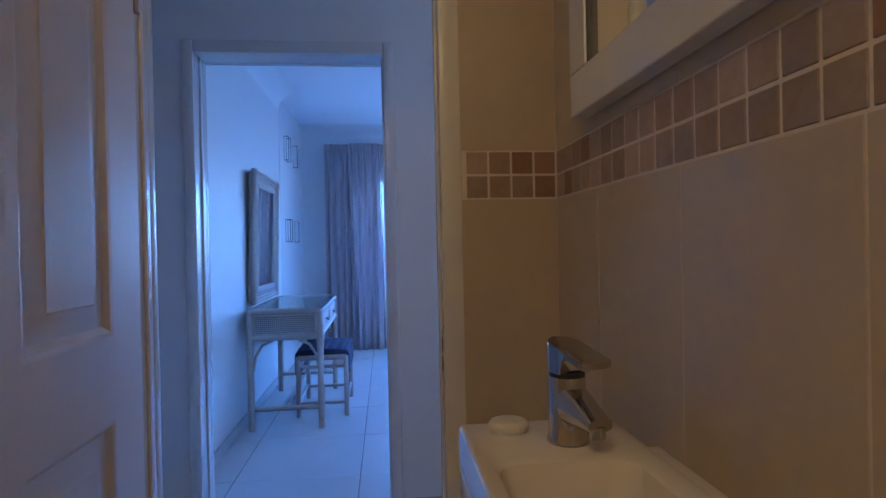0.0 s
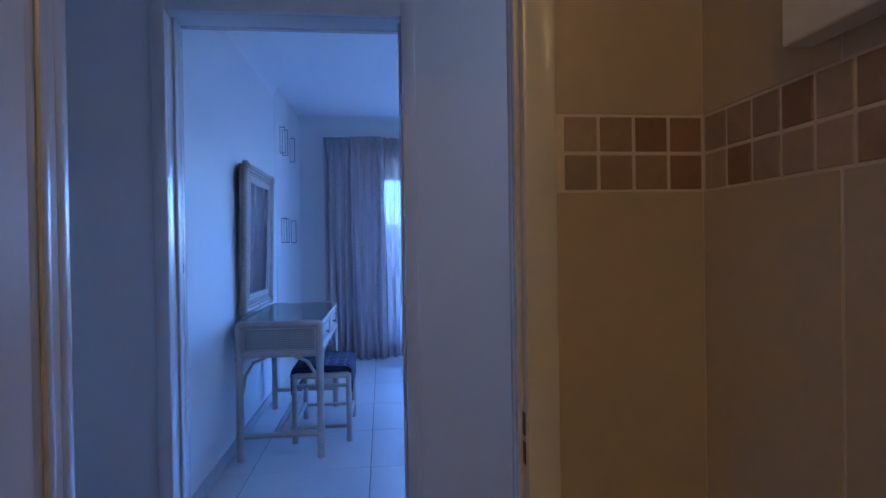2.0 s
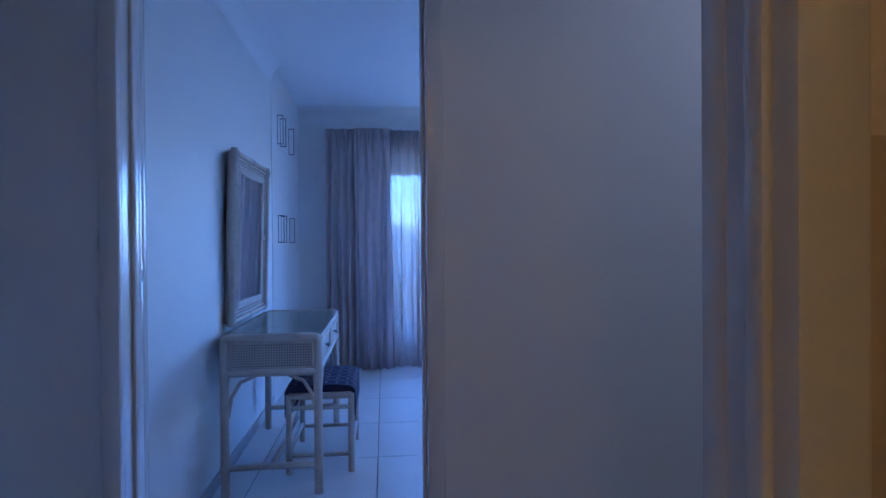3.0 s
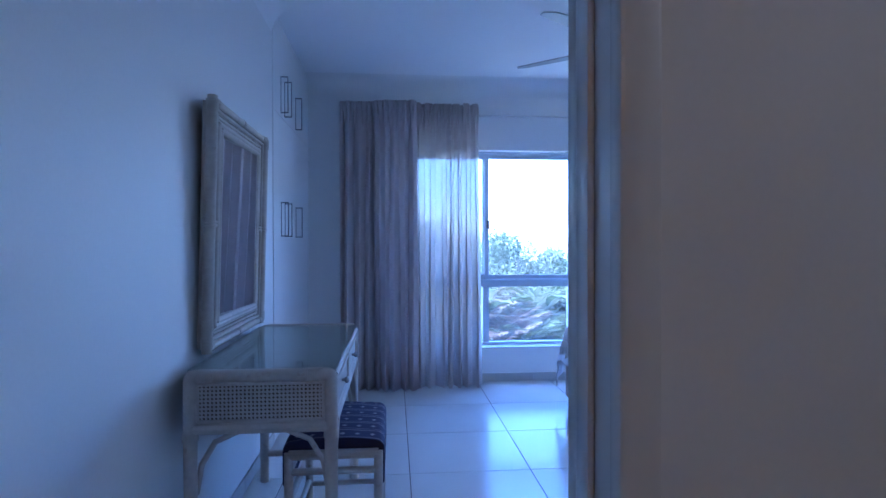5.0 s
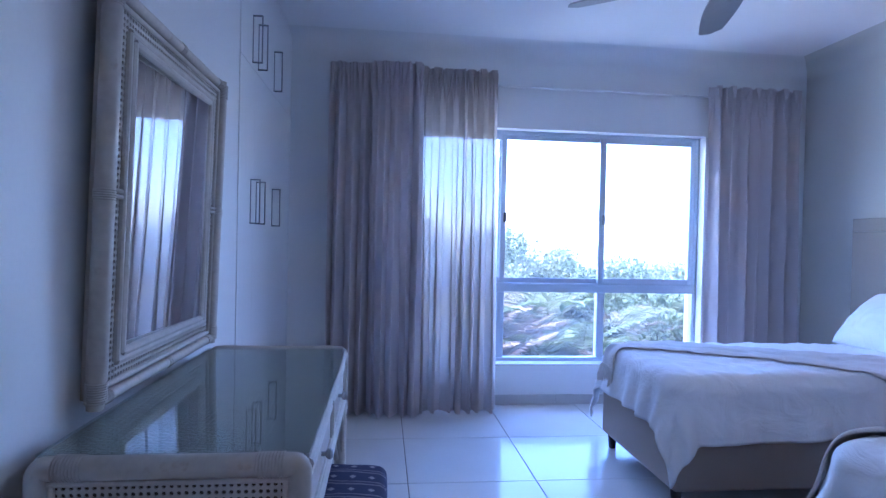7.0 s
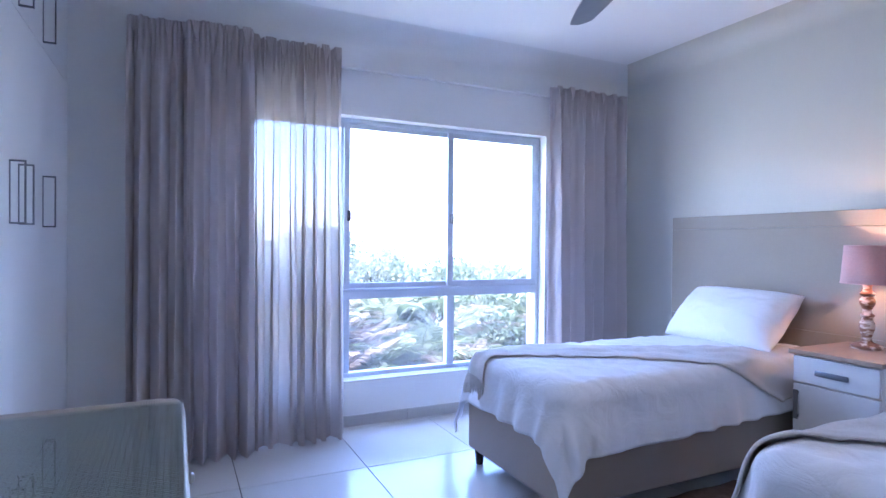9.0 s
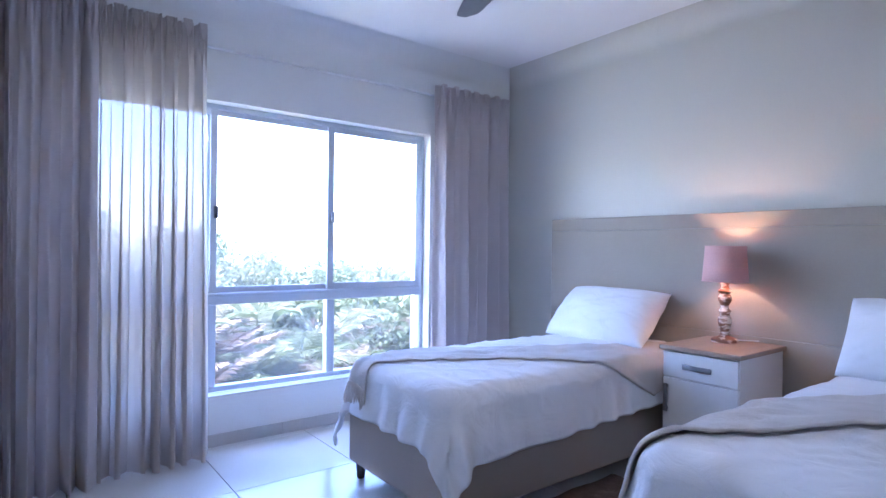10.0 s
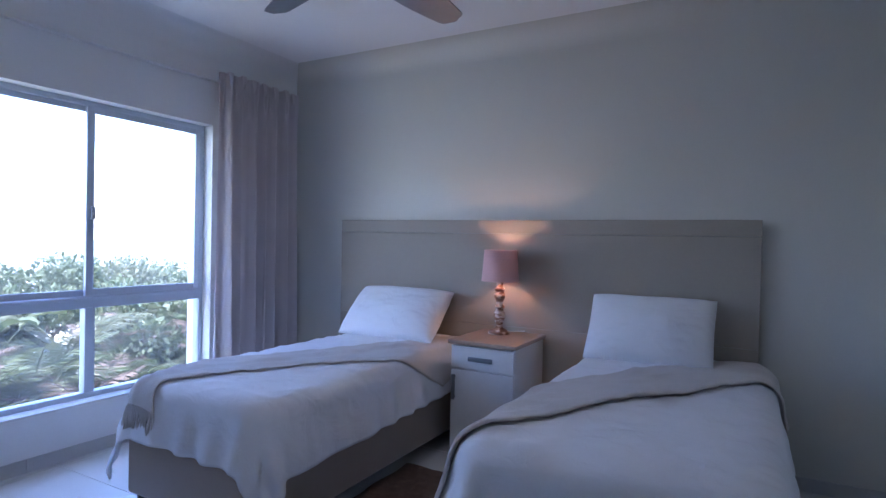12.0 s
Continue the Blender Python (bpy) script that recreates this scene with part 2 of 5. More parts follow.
def stool_cloth():
    """Dark blue ikat: bands across the seat with rows of small pale diamonds."""
    m, n, l, p = material("blue_patterned_cloth")
    co = n.new("ShaderNodeTexCoord")
    sep = n.new("ShaderNodeSeparateXYZ")
    l.new(co.outputs["Object"], sep.inputs[0])

    def calc(op, a, b=None):
        k = n.new("ShaderNodeMath")
        k.operation = op
        for i, v in enumerate((a, b)):
            if v is None:
                continue
            if isinstance(v, (int, float)):
                k.inputs[i].default_value = v
            else:
                l.new(v, k.inputs[i])
        return k.outputs[0]

    wob = n.new("ShaderNodeTexNoise")
    wob.inputs["Scale"].default_value = 60
    l.new(co.outputs["Object"], wob.inputs["Vector"])
    yy = calc("ADD", sep.outputs["Y"], calc("MULTIPLY", wob.outputs["Fac"], 0.008))
    band = calc("FRACT", calc("MULTIPLY", yy, 11.0))
    line = calc("LESS_THAN", calc("ABSOLUTE", calc("SUBTRACT", band, 0.12)), 0.045)
    line2 = calc("LESS_THAN", calc("ABSOLUTE", calc("SUBTRACT", band, 0.32)), 0.03)
    px = calc("ABSOLUTE", calc("SUBTRACT", calc("FRACT", calc("MULTIPLY", sep.outputs["X"], 17.0)), 0.5))
    py = calc("ABSOLUTE", calc("SUBTRACT", band, 0.68))
    diamond = calc("LESS_THAN", calc("ADD", px, calc("MULTIPLY", py, 1.4)), 0.19)
    pale = calc("MAXIMUM", calc("MULTIPLY", calc("MAXIMUM", line, line2), 0.45), calc("MULTIPLY", diamond, 0.75))
    mix = n.new("ShaderNodeMixRGB")
    mix.inputs[1].default_value, mix.inputs[2].default_value = (0.035, 0.035, 0.085, 1), (0.42, 0.36, 0.36, 1)
    l.new(pale, mix.inputs[0])
    l.new(mix.outputs[0], p.inputs["Base Color"])
    p.inputs["Roughness"].default_value = 0.9
    b = n.new("ShaderNodeBump")
    b.inputs["Strength"].default_value, b.inputs["Distance"].default_value = 0.4, 0.002
    l.new(wob.outputs["Fac"], b.inputs["Height"])
    l.new(b.outputs[0], p.inputs["Normal"])
    return m


STOOLCLOTH = stool_cloth()

# ---- building helpers ----


def thing(name, place, label="", category="", group="", kind="", turn=0.0):
    ob = new(name)
    ob.empty_display_size = 0.1
    ob.matrix_basis = pose(*place, 0, 0, turn)
    return tagged(ob, label, category, group, kind)


def finish(name, bm, mat, smooth=35):
    me = bpy.data.meshes.new(name)
    bmesh.ops.recalc_face_normals(bm, faces=bm.faces)
    # a broad face beside a narrow bevel keeps its own flat shading
    crisp = []
    if smooth and smooth <= 40 and len(bm.edges) < 6000:
        bm.edges.index_update()
        for e in bm.edges:
            if len(e.link_faces) == 2:
                a, b = (f.calc_area() for f in e.link_faces)
                if max(a, b) > 0.0005 and max(a, b) > 12 * min(a, b) and e.calc_face_angle(0) > 0.15:
                    crisp.append(e.index)
    bm.to_mesh(me)
    bm.free()
    me.materials.append(mat)
    if smooth:
        me.polygons.foreach_set("use_smooth", [True] * len(me.polygons))
        me.set_sharp_from_angle(angle=radians(smooth))
        for k in crisp:
            me.edges[k].use_edge_sharp = True
    return me


def part(name, bm, mat, parent, label="", smooth=35):
    ob = new(name, bm if isinstance(bm, bpy.types.Mesh) else finish(name, bm, mat, smooth))
    ob.parent = parent
    return tagged(ob, label)


def solid(name, bm, mat, label="", category="", kind="structure", smooth=35):
    return tagged(new(name, finish(name, bm, mat, smooth)), label, category, "", kind)


def box(x0, x1, y0, y1, z0, z1, bev=0.0, bm=None, seg=2):
    """An upright block, its edges rounded by bev."""
    mine = bmesh.new()
    bmesh.ops.create_cube(mine, size=1.0, matrix=Matrix.Translation(((x0 + x1) / 2, (y0 + y1) / 2, (z0 + z1) / 2))
                          @ Matrix.Diagonal((x1 - x0, y1 - y0, z1 - z0, 1)))
    if bev:
        bmesh.ops.bevel(mine, geom=list(mine.edges), offset=bev, segments=seg, profile=0.5, affect="EDGES", clamp_overlap=True)
    return join(bm, mine)


def join(bm, mine):
    if bm is None:
        return mine
    tmp = bpy.data.meshes.new("tmp")
    mine.to_mesh(tmp)
    mine.free()
    bm.from_mesh(tmp)
    bpy.data.meshes.remove(tmp)
    return bm


def tube(points, radius, bm=None, seg=10, flat=1.0, cap=True):
    """A round bar along points; radius is one number or one for each point."""
    mine = bmesh.new()
    pts = [Vector(p) for p in points]
    radii = radius if isinstance(radius, (list, tuple)) else [radius] * len(pts)
    rings, side = [], None
    for i, p in enumerate(pts):
        way = (pts[min(i + 1, len(pts) - 1)] - pts[max(i - 1, 0)]).normalized()
        if side is None:
            side = way.cross(Vector((0, 0, 1)))
            if side.length < 0.1:
                side = way.cross(Vector((1, 0, 0)))
        side = (side - way * side.dot(way)).normalized()
        up = way.cross(side)
        rings.append([mine.verts.new(p + radii[i] * (math.cos(a) * side + flat * math.sin(a) * up))
                      for a in (2 * math.pi * k / seg for k in range(seg))])
    for a, b in zip(rings, rings[1:]):
        for k in range(seg):
            mine.faces.new((a[k], a[(k + 1) % seg], b[(k + 1) % seg], b[k]))
    if cap:
        mine.faces.new(rings[0][::-1])
        mine.faces.new(rings[-1])
    return join(bm, mine)


def turned(profile, at=(0, 0, 0), bm=None, seg=24):
    """A lathe shape from (radius, height) pairs."""
    mine = bmesh.new()
    rings = [[mine.verts.new((at[0] + r * math.cos(2 * math.pi * k / seg), at[1] + r * math.sin(2 * math.pi * k / seg), at[2] + z))
              for k in range(seg)] for r, z in profile]
    for a, b in zip(rings, rings[1:]):
        for k in range(seg):
            mine.faces.new((a[k], a[(k + 1) % seg], b[(k + 1) % seg], b[k]))
    mine.faces.new(rings[0][::-1])
    mine.faces.new(rings[-1])
    return join(bm, mine)


def grid(nu, nv, place, bm=None):
    mine = bmesh.new()
    vs = [[mine.verts.new(place(i / (nu - 1), j / (nv - 1))) for j in range(nv)] for i in range(nu)]
    for i in range(nu - 1):
        for j in range(nv - 1):
            mine.faces.new((vs[i][j], vs[i + 1][j], vs[i + 1][j + 1], vs[i][j + 1]))
    return join(bm, mine)


def rounded_run(points, radius, turn_radius, steps=5):
    """Points along a bent bar whose corners are rounded."""
    pts = [Vector(p) for p in points]
    out = [pts[0]]
    for a, b, c in zip(pts, pts[1:], pts[2:]):
        p0, p1 = b + (a - b).normalized() * turn_radius, b + (c - b).normalized() * turn_radius
        out += [(1 - t) ** 2 * p0 + 2 * t * (1 - t) * b + t * t * p1 for t in (k / steps for k in range(steps + 1))]
    return out + [pts[-1]]


def smoothstep(a, b, x):
    t = min(1, max(0, (x - a) / (b - a)))
    return t * t * (3 - 2 * t)

# ---- plan ----
XL, XR = -0.835, 3.20            # bedroom side walls
YD0, YD1 = 2.80, 2.962            # wall between passage and bedroom
YW = 7.25                        # window wall, inner face
YOUT = 7.50                      # window wall, outer face
CEILZ = 2.72
WX0, WX1, WZ0, WZ1 = -0.03, 2.360, 0.31, 2.098   # window opening
DX0, DX1, DZ = -0.674, 0.185, 2.12               # bedroom doorway
BX, BY = 0.566, 1.508            # bathroom side wall and end wall faces
BJ0, BJ1, BZ = -0.383, 0.306, 2.06               # bathroom doorway in the masonry
YH0 = 1.585                      # passage side of the bathroom wall
PX0, PX1 = -1.7, 1.9             # ends of the passage
BXL, BYB = -1.25, -1.3           # far sides of the bathroom
HALLZ = 2.55

# ---- walls ----
bm = box(XL - 0.12, WX0, YW, YOUT, 0, CEILZ)
box(WX1, XR + 0.12, YW, YOUT, 0, CEILZ, bm=bm)
box(WX0, WX1, YW, YOUT, 0, WZ0 - 0.012, bm=bm)
box(WX0, WX1, YW, YOUT, WZ1, CEILZ, bm=bm)
solid("wall_north", bm, WALL, "white painted plaster wall around the bedroom window", "wall")
solid("wall_west", box(XL - 0.12, XL, YD1, YW, 0, CEILZ), WALL, "white painted plaster bedroom wall", "wall")
solid("wall_east", box(XR, XR + 0.12, YD1, YW, 0, CEILZ), DIMWALL, "painted plaster wall behind the beds, toned down where daylight falls off", "wall")
bm = box(PX0 - 0.1, DX0, YD0, YD1, 0, CEILZ)
box(DX1, XR + 0.12, YD0, YD1, 0, CEILZ, bm=bm)
box(DX0, DX1, YD0, YD1, DZ, CEILZ, bm=bm)
solid("wall_south", bm, WALL, "painted plaster wall holding the bedroom doorway", "wall")
bm = box(PX0 - 0.1, BJ0, BY, YH0, 0, HALLZ)
box(BJ1, PX1 + 0.1, BY, YH0, 0, HALLZ, bm=bm)
box(BJ0, BJ1, BY, YH0, BZ, HALLZ, bm=bm)
solid("wall_bathroom_door", bm, WALL, "plaster wall holding the bathroom doorway", "wall")
solid("wall_bathroom_east", box(BX + 0.0012, BX + 0.13, BYB, BY, 0, HALLZ), BATHGROUT, "tile backing of the bathroom wall", "wall")
solid("wall_bathroom_west", box(BXL - 0.1, BXL, BYB, BY, 0, HALLZ), BATHTILE, "cream bathroom wall", "wall")
solid("wall_bathroom_south", box(BXL - 0.1, BX + 0.13, BYB - 0.1, BYB, 0, HALLZ), BATHTILE, "cream bathroom wall", "wall")
solid("wall_passage_west", box(PX0 - 0.1, PX0, YH0, YD0, 0, HALLZ), WALL, "painted passage wall", "wall")
solid("wall_passage_east", box(PX1, PX1 + 0.1, YH0, YD0, 0, HALLZ), WALL, "painted passage wall", "wall")

# ---- ceilings, with a cove round the bedroom ----
bm = box(XL - 0.12, XR + 0.12, YD0, YOUT, CEILZ, CEILZ + 0.12)
solid("ceiling", bm, CEIL, "white painted plaster bedroom ceiling", "ceiling")
bm = box(PX0 - 0.1, PX1 + 0.1, BY, YD0, HALLZ, HALLZ + 0.1)
solid("ceiling_passage", bm, CEIL, "white passage ceiling", "ceiling")
solid("ceiling_bathroom", box(BXL - 0.1, BX + 0.13, BYB - 0.1, BY, HALLZ, HALLZ + 0.1), CEIL, "white bathroom ceiling", "ceiling")


def cove(name, a, b, inward, r=0.15, mat=CEIL):
    """Concave plaster moulding from a to b along the top of a wall."""
    bm = bmesh.new()
    a, b, inward = Vector(a), Vector(b), Vector(inward)
    prof = [(r * 1.002 - r * math.cos(t), -r + (r - 0.0006) * math.sin(t)) for t in (k * math.pi / 24 for k in range(13))] + [(0.0005, -0.0005)]
    rings = [[bm.verts.new(p + inward * d + Vector((0, 0, CEILZ + h))) for d, h in prof] for p in (a, b)]
    k = len(prof)
    for i in range(k):
        bm.faces.new((rings[0][i], rings[0][(i + 1) % k], rings[1][(i + 1) % k], rings[1][i]))
    bm.faces.new(rings[0])
    bm.faces.new(rings[1][::-1])
    return solid(name, bm, mat, "white coved plaster cornice", "cornice", smooth=50)


cove("cornice_north", (XL, YW, 0), (XR, YW, 0), (0, -1, 0), mat=WALL)
# the east cove takes the wall colour toned down for dim light
cove("cornice_east", (XR, YD1, 0), (XR, YW, 0), (-1, 0, 0), 0.15, DIMWALL)
cove("cornice_west", (XL, YD1, 0), (XL, 5.80, 0), (1, 0, 0))
cove("cornice_south", (XL, YD1, 0), (XR, YD1, 0), (0, 1, 0))

# ---- floor base ----
bm = box(PX0 - 0.1, XR + 0.12, BYB - 0.1, YOUT, -0.14, -0.004)
FLOOR = solid("floor", bm, GROUT, "polished cream porcelain floor tiles with thin dark joints", "floor")

# ---- bedroom window: aluminium, three bays, sliding sashes over fixed lights ----
FY0, FY1 = 7.335, 7.40
BAYS = [WX0, 0.764, 1.572, WX1]
TR0, TR1 = 0.852, 0.925


def frame_bars(bm, x0, x1, z0, z1, w, y0, y1, bev=0.004):
    box(x0, x0 + w, y0, y1, z0, z1, bev, bm)
    box(x1 - w, x1, y0, y1, z0, z1, bev, bm)
    box(x0 + w, x1 - w, y0 + 0.002, y1 - 0.002, z0, z0 + w, bev, bm)
    box(x0 + w, x1 - w, y0 + 0.002, y1 - 0.002, z1 - w, z1, bev, bm)
    return bm


win = thing("window_1", (0, 0, 0), "wide grey aluminium window with sliding upper sashes, closed", "window", kind="structure")
bm = frame_bars(bmesh.new(), WX0, WX1, WZ0, WZ1, 0.032, FY0, FY1)
box(WX0 + 0.032, WX1 - 0.032, FY0 - 0.008, FY1, TR0, TR1, 0.006, bm)
box(WX0 + 0.032, WX1 - 0.032, FY0 - 0.016, FY0 - 0.006, TR1 - 0.022, TR1 - 0.004, 0.003, bm)
for x in BAYS[1:3]:
    box(x - 0.031, x + 0.031, FY0 + 0.004, FY1 - 0.004, WZ0 + 0.032, TR0, 0.006, bm)
FRAME = part("window_frame", bm, ALU, win)
for i in range(3):
    x0, x1 = BAYS[i], BAYS[i + 1]
    yb = FY0 + (0.004 if i != 1 else 0.026)
    sash = part("sash", frame_bars(bmesh.new(), x0 - 0.030 if i else x0 + 0.028, x1 + 0.030 if i < 2 else x1 - 0.028, TR1, WZ1 - 0.028, 0.036 if i == 1 else 0.042, yb, yb + 0.022, 0.003), ALU, win)
    pane = part("pane", box(x0 + 0.012, x1 - 0.012, yb + 0.009, yb + 0.013, TR1 + 0.03, WZ1 - 0.06), GLASS, sash, smooth=0)
    pane.visible_shadow = False
    low = part("lower_pane", box(x0 + 0.016, x1 - 0.016, FY0 + 0.028, FY0 + 0.032, WZ0 + 0.028, TR0 + 0.004), GLASS, win, smooth=0)
    low.visible_shadow = False
for x in BAYS[1:3]:
    xl = x + (0.022 if x < 1 else 0.004)
    bm = box(xl - 0.012, xl + 0.012, FY0 - 0.016, FY0 + 0.006, 1.39, 1.465, 0.004)
    box(xl - 0.007, xl + 0.007, FY0 - 0.024, FY0 - 0.014, 1.415, 1.45, 0.003, bm)
    part("sash_latch", bm, DARKMETAL if x < 1 else GREYMETAL, win, "small dark sash latch")
part("window_sill", box(WX0, WX1, YW - 0.004, FY0, WZ0 - 0.012, WZ0, 0.003), GLOSS, win)

# ---- doorways ----
door = thing("door_frame_bedroom", (0, 0, 0), "white enamelled steel door frame of the bedroom", "door frame", kind="structure")


def jamb(x, s, z1, y0, y1, stop):
    """One upright of a pressed frame; s points into the opening."""
    bm = box(min(x, x + s * 0.012), max(x, x + s * 0.012), y0 - 0.012, y1 + 0.012, 0, z1, 0.004)
    box(min(x + s * 0.012, x + s * 0.022), max(x + s * 0.012, x + s * 0.022), stop, max(stop + 0.012, y1 - 0.05), 0, z1, 0.004, bm)
    for ya, yb in ((y0 - 0.014, y0 + 0.02), (y1 - 0.02, y1 + 0.014)):
        box(min(x - s * 0.036, x + s * 0.014), max(x - s * 0.036, x + s * 0.014), ya, yb, 0, z1 + 0.04, 0.006, bm)
    return bm


part("jamb", jamb(DX0, 1, DZ, YD0, YD1, 2.868), GLOSS, door)
part("jamb", jamb(DX1, -1, DZ, YD0, YD1, 2.868), GLOSS, door)
bm = box(DX0 + 0.012, DX1 - 0.012, YD0 - 0.012, YD1 + 0.012, DZ - 0.012, DZ, 0.004)
box(DX0 + 0.014, DX1 - 0.014, YD0 - 0.014, YD0 + 0.02, DZ - 0.016, DZ + 0.04, 0.006, bm)
box(DX0 + 0.014, DX1 - 0.014, YD1 - 0.02, YD1 + 0.014, DZ - 0.016, DZ + 0.04, 0.006, bm)
part("head", bm, GLOSS, door)
bm = box(DX0 + 0.0115, DX0 + 0.0145, 2.916, 2.942, 1.10, 1.22, 0.001)
strike = part("strike_plate", bm, STEEL, door, "steel strike plate")
part("slot", box(DX0 + 0.0135, DX0 + 0.0155, 2.921, 2.937, 1.17, 1.205), DARKMETAL, strike)

frame_b = thing("door_frame_bathroom", (0, 0, 0), "cream enamelled steel door frame of the bathroom", "door frame", kind="structure")
part("jamb", jamb(BJ1, -1, BZ, BY, YH0, 1.515), GLOSS, frame_b)
part("jamb", jamb(BJ0, 1, BZ, BY, YH0, 1.515), GLOSS, frame_b)
bm = box(BJ0 + 0.012, BJ1 - 0.012, BY - 0.012, YH0 + 0.012, BZ - 0.012, BZ, 0.004)
box(BJ0 + 0.014, BJ1 - 0.014, BY - 0.014, BY + 0.02, BZ - 0.016, BZ + 0.04, 0.006, bm)
part("head", bm, GLOSS, frame_b)
bm = box(BJ1 - 0.0155, BJ1 - 0.0135, 1.4965, 1.5135, 0.93, 1.03, 0.0006)
sp = part("strike_plate", bm, GLOSS, frame_b, "painted strike plate")
for z0, z1 in ((0.986, 1.018), (0.944, 0.975)):
    part("slot", box(BJ1 - 0.0170, BJ1 - 0.0150, 1.499, 1.511, z0, z1), DARKMETAL, sp)


# ---- bathroom door, open, with raised panels ----
def panel_door(w, h, t):
    root = thing("bathroom_door", (-0.407, 1.492, 0), "white panelled bathroom door standing open", "door", turn=-90)
    stile = 0.125
    cols = [(stile, 0.405), (0.475, 0.600)]
    rows = [(0.20, 0.907), (1.070, h - 0.13)]
    bm = bmesh.new()
    xs = [0, cols[0][0], cols[0][1], cols[1][0], cols[1][1], w]
    zs = [0.008]
    for a, b in rows:
        zs += [a, b]
    zs.append(h)
    for i in range(5):
        for j in range(len(zs) - 1):
            if i in (1, 3) and j % 2 == 1:
                continue
            box(xs[i], xs[i + 1], 0, t, zs[j], zs[j + 1], 0, bm)
    bmesh.ops.remove_doubles(bm, verts=bm.verts, dist=0.0005)
    leaf = part("leaf", bm, DOORPAINT, root, smooth=0)
    for a, b in cols:
        for z0, z1 in rows:
            # each panel: sunk border, sloped bead and a raised field on both faces
            bm = bmesh.new()
            for face, s in ((0.0, 1), (t, -1)):
                loops = []
                for inset, dep in ((0.0, 0.0), (0.008, 0.002), (0.020, 0.012), (0.030, 0.013), (0.062, 0.005), (0.068, 0.002)):
                    y = face + s * dep
                    loops.append([bm.verts.new(p) for p in ((a + inset, y, z0 + inset), (b - inset, y, z0 + inset), (b - inset, y, z1 - inset), (a + inset, y, z1 - inset))])
                for l0, l1 in zip(loops, loops[1:]):
                    for k in range(4):
                        bm.faces.new((l0[k], l0[(k + 1) % 4], l1[(k + 1) % 4], l1[k]))
                bm.faces.new(loops[-1])
            part("panel", bm, DOORPAINT, root, smooth=20)
    for z in (0.25, 1.80):
        part("hinge", tube([(-0.006, t + 0.004, z - 0.05), (-0.006, t + 0.004, z + 0.05)], 0.007, seg=10), STEEL, root)
    for s, y in ((-1, 0.0), (1, t)):
        bm = box(w - 0.085, w - 0.045, min(y, y + s * 0.006), max(y, y + s * 0.006), 0.93, 1.10, 0.002)
        tube([(w - 0.065, y + s * 0.004, 1.05), (w - 0.065, y + s * 0.045, 1.05), (w - 0.085, y + s * 0.055, 1.05), (w - 0.145, y + s * 0.055, 1.05)], 0.009, bm)
        part("door_handle", bm, CHROME, root, "chrome lever handle")
    return root


panel_door(0.72, 2.03, 0.040)

# ---- bathroom things ----
BASIN_Z = 0.955


def basin():
    x0, x1, y0, y1 = 0.270, 0.512, 0.52, 1.075
    root = thing("wash_basin", (0, 0, 0), "small white ceramic wall-hung basin below the mirror", "basin")
    bm = bmesh.new()

    def ring(ix0, ix1, iy0, iy1, z, r, n=5):
        pts = []
        for cx, cy, a0 in ((ix1 - r, iy1 - r, 0), (ix0 + r, iy1 - r, 90), (ix0 + r, iy0 + r, 180), (ix1 - r, iy0 + r, 270)):
            for k in range(n + 1):
                a = radians(a0 + 90 * k / n)
                pts.append(bm.verts.new((cx + r * math.cos(a), cy + r * math.sin(a), z)))
        return pts

    z = BASIN_Z
    rings = [ring(x0 + 0.05, x1 - 0.0005, y0 + 0.06, y1 - 0.06, z - 0.20, 0.02),
             ring(x0 + 0.004, x1 - 0.0005, y0 + 0.004, y1 - 0.004, z - 0.115, 0.006),
             ring(x0, x1 - 0.0005, y0, y1, z - 0.105, 0.006), ring(x0, x1 - 0.0005, y0, y1, z - 0.006, 0.008),
             ring(x0 + 0.002, x1 - 0.0025, y0 + 0.002, y1 - 0.002, z - 0.001, 0.008), ring(x0 + 0.006, x1 - 0.006, y0 + 0.006, y1 - 0.006, z, 0.008),
             ring(x0 + 0.020, x1 - 0.030, y0 + 0.03, y1 - 0.155, z, 0.03), ring(x0 + 0.026, x1 - 0.036, y0 + 0.036, y1 - 0.162, z - 0.005, 0.03),
             ring(x0 + 0.035, x1 - 0.045, y0 + 0.045, y1 - 0.175, z - 0.07, 0.04), ring(x0 + 0.06, x1 - 0.075, y0 + 0.08, y1 - 0.21, z - 0.095, 0.04)]
    for a, b in zip(rings, rings[1:]):
        for k in range(len(a)):
            bm.faces.new((a[k], a[(k + 1) % len(a)], b[(k + 1) % len(b)], b[k]))
    bm.faces.new(rings[0][::-1])
    bm.faces.new(rings[-1])
    part("bowl", bm, CERAMIC, root, smooth=40)
    part("wall_bracket", box(x1 - 0.002, BX - 0.0005, y0 + 0.06, y1 - 0.06, z - 0.19, z - 0.03, 0.003), CERAMIC, root)
    part("drain", turned([(0.001, 0), (0.022, 0), (0.022, 0.003), (0.016, 0.004), (0.001, 0.003)], ((x0 + x1) / 2 - 0.01, 0.72, z - 0.0945), seg=20), CHROME, root, "chrome drain ring")


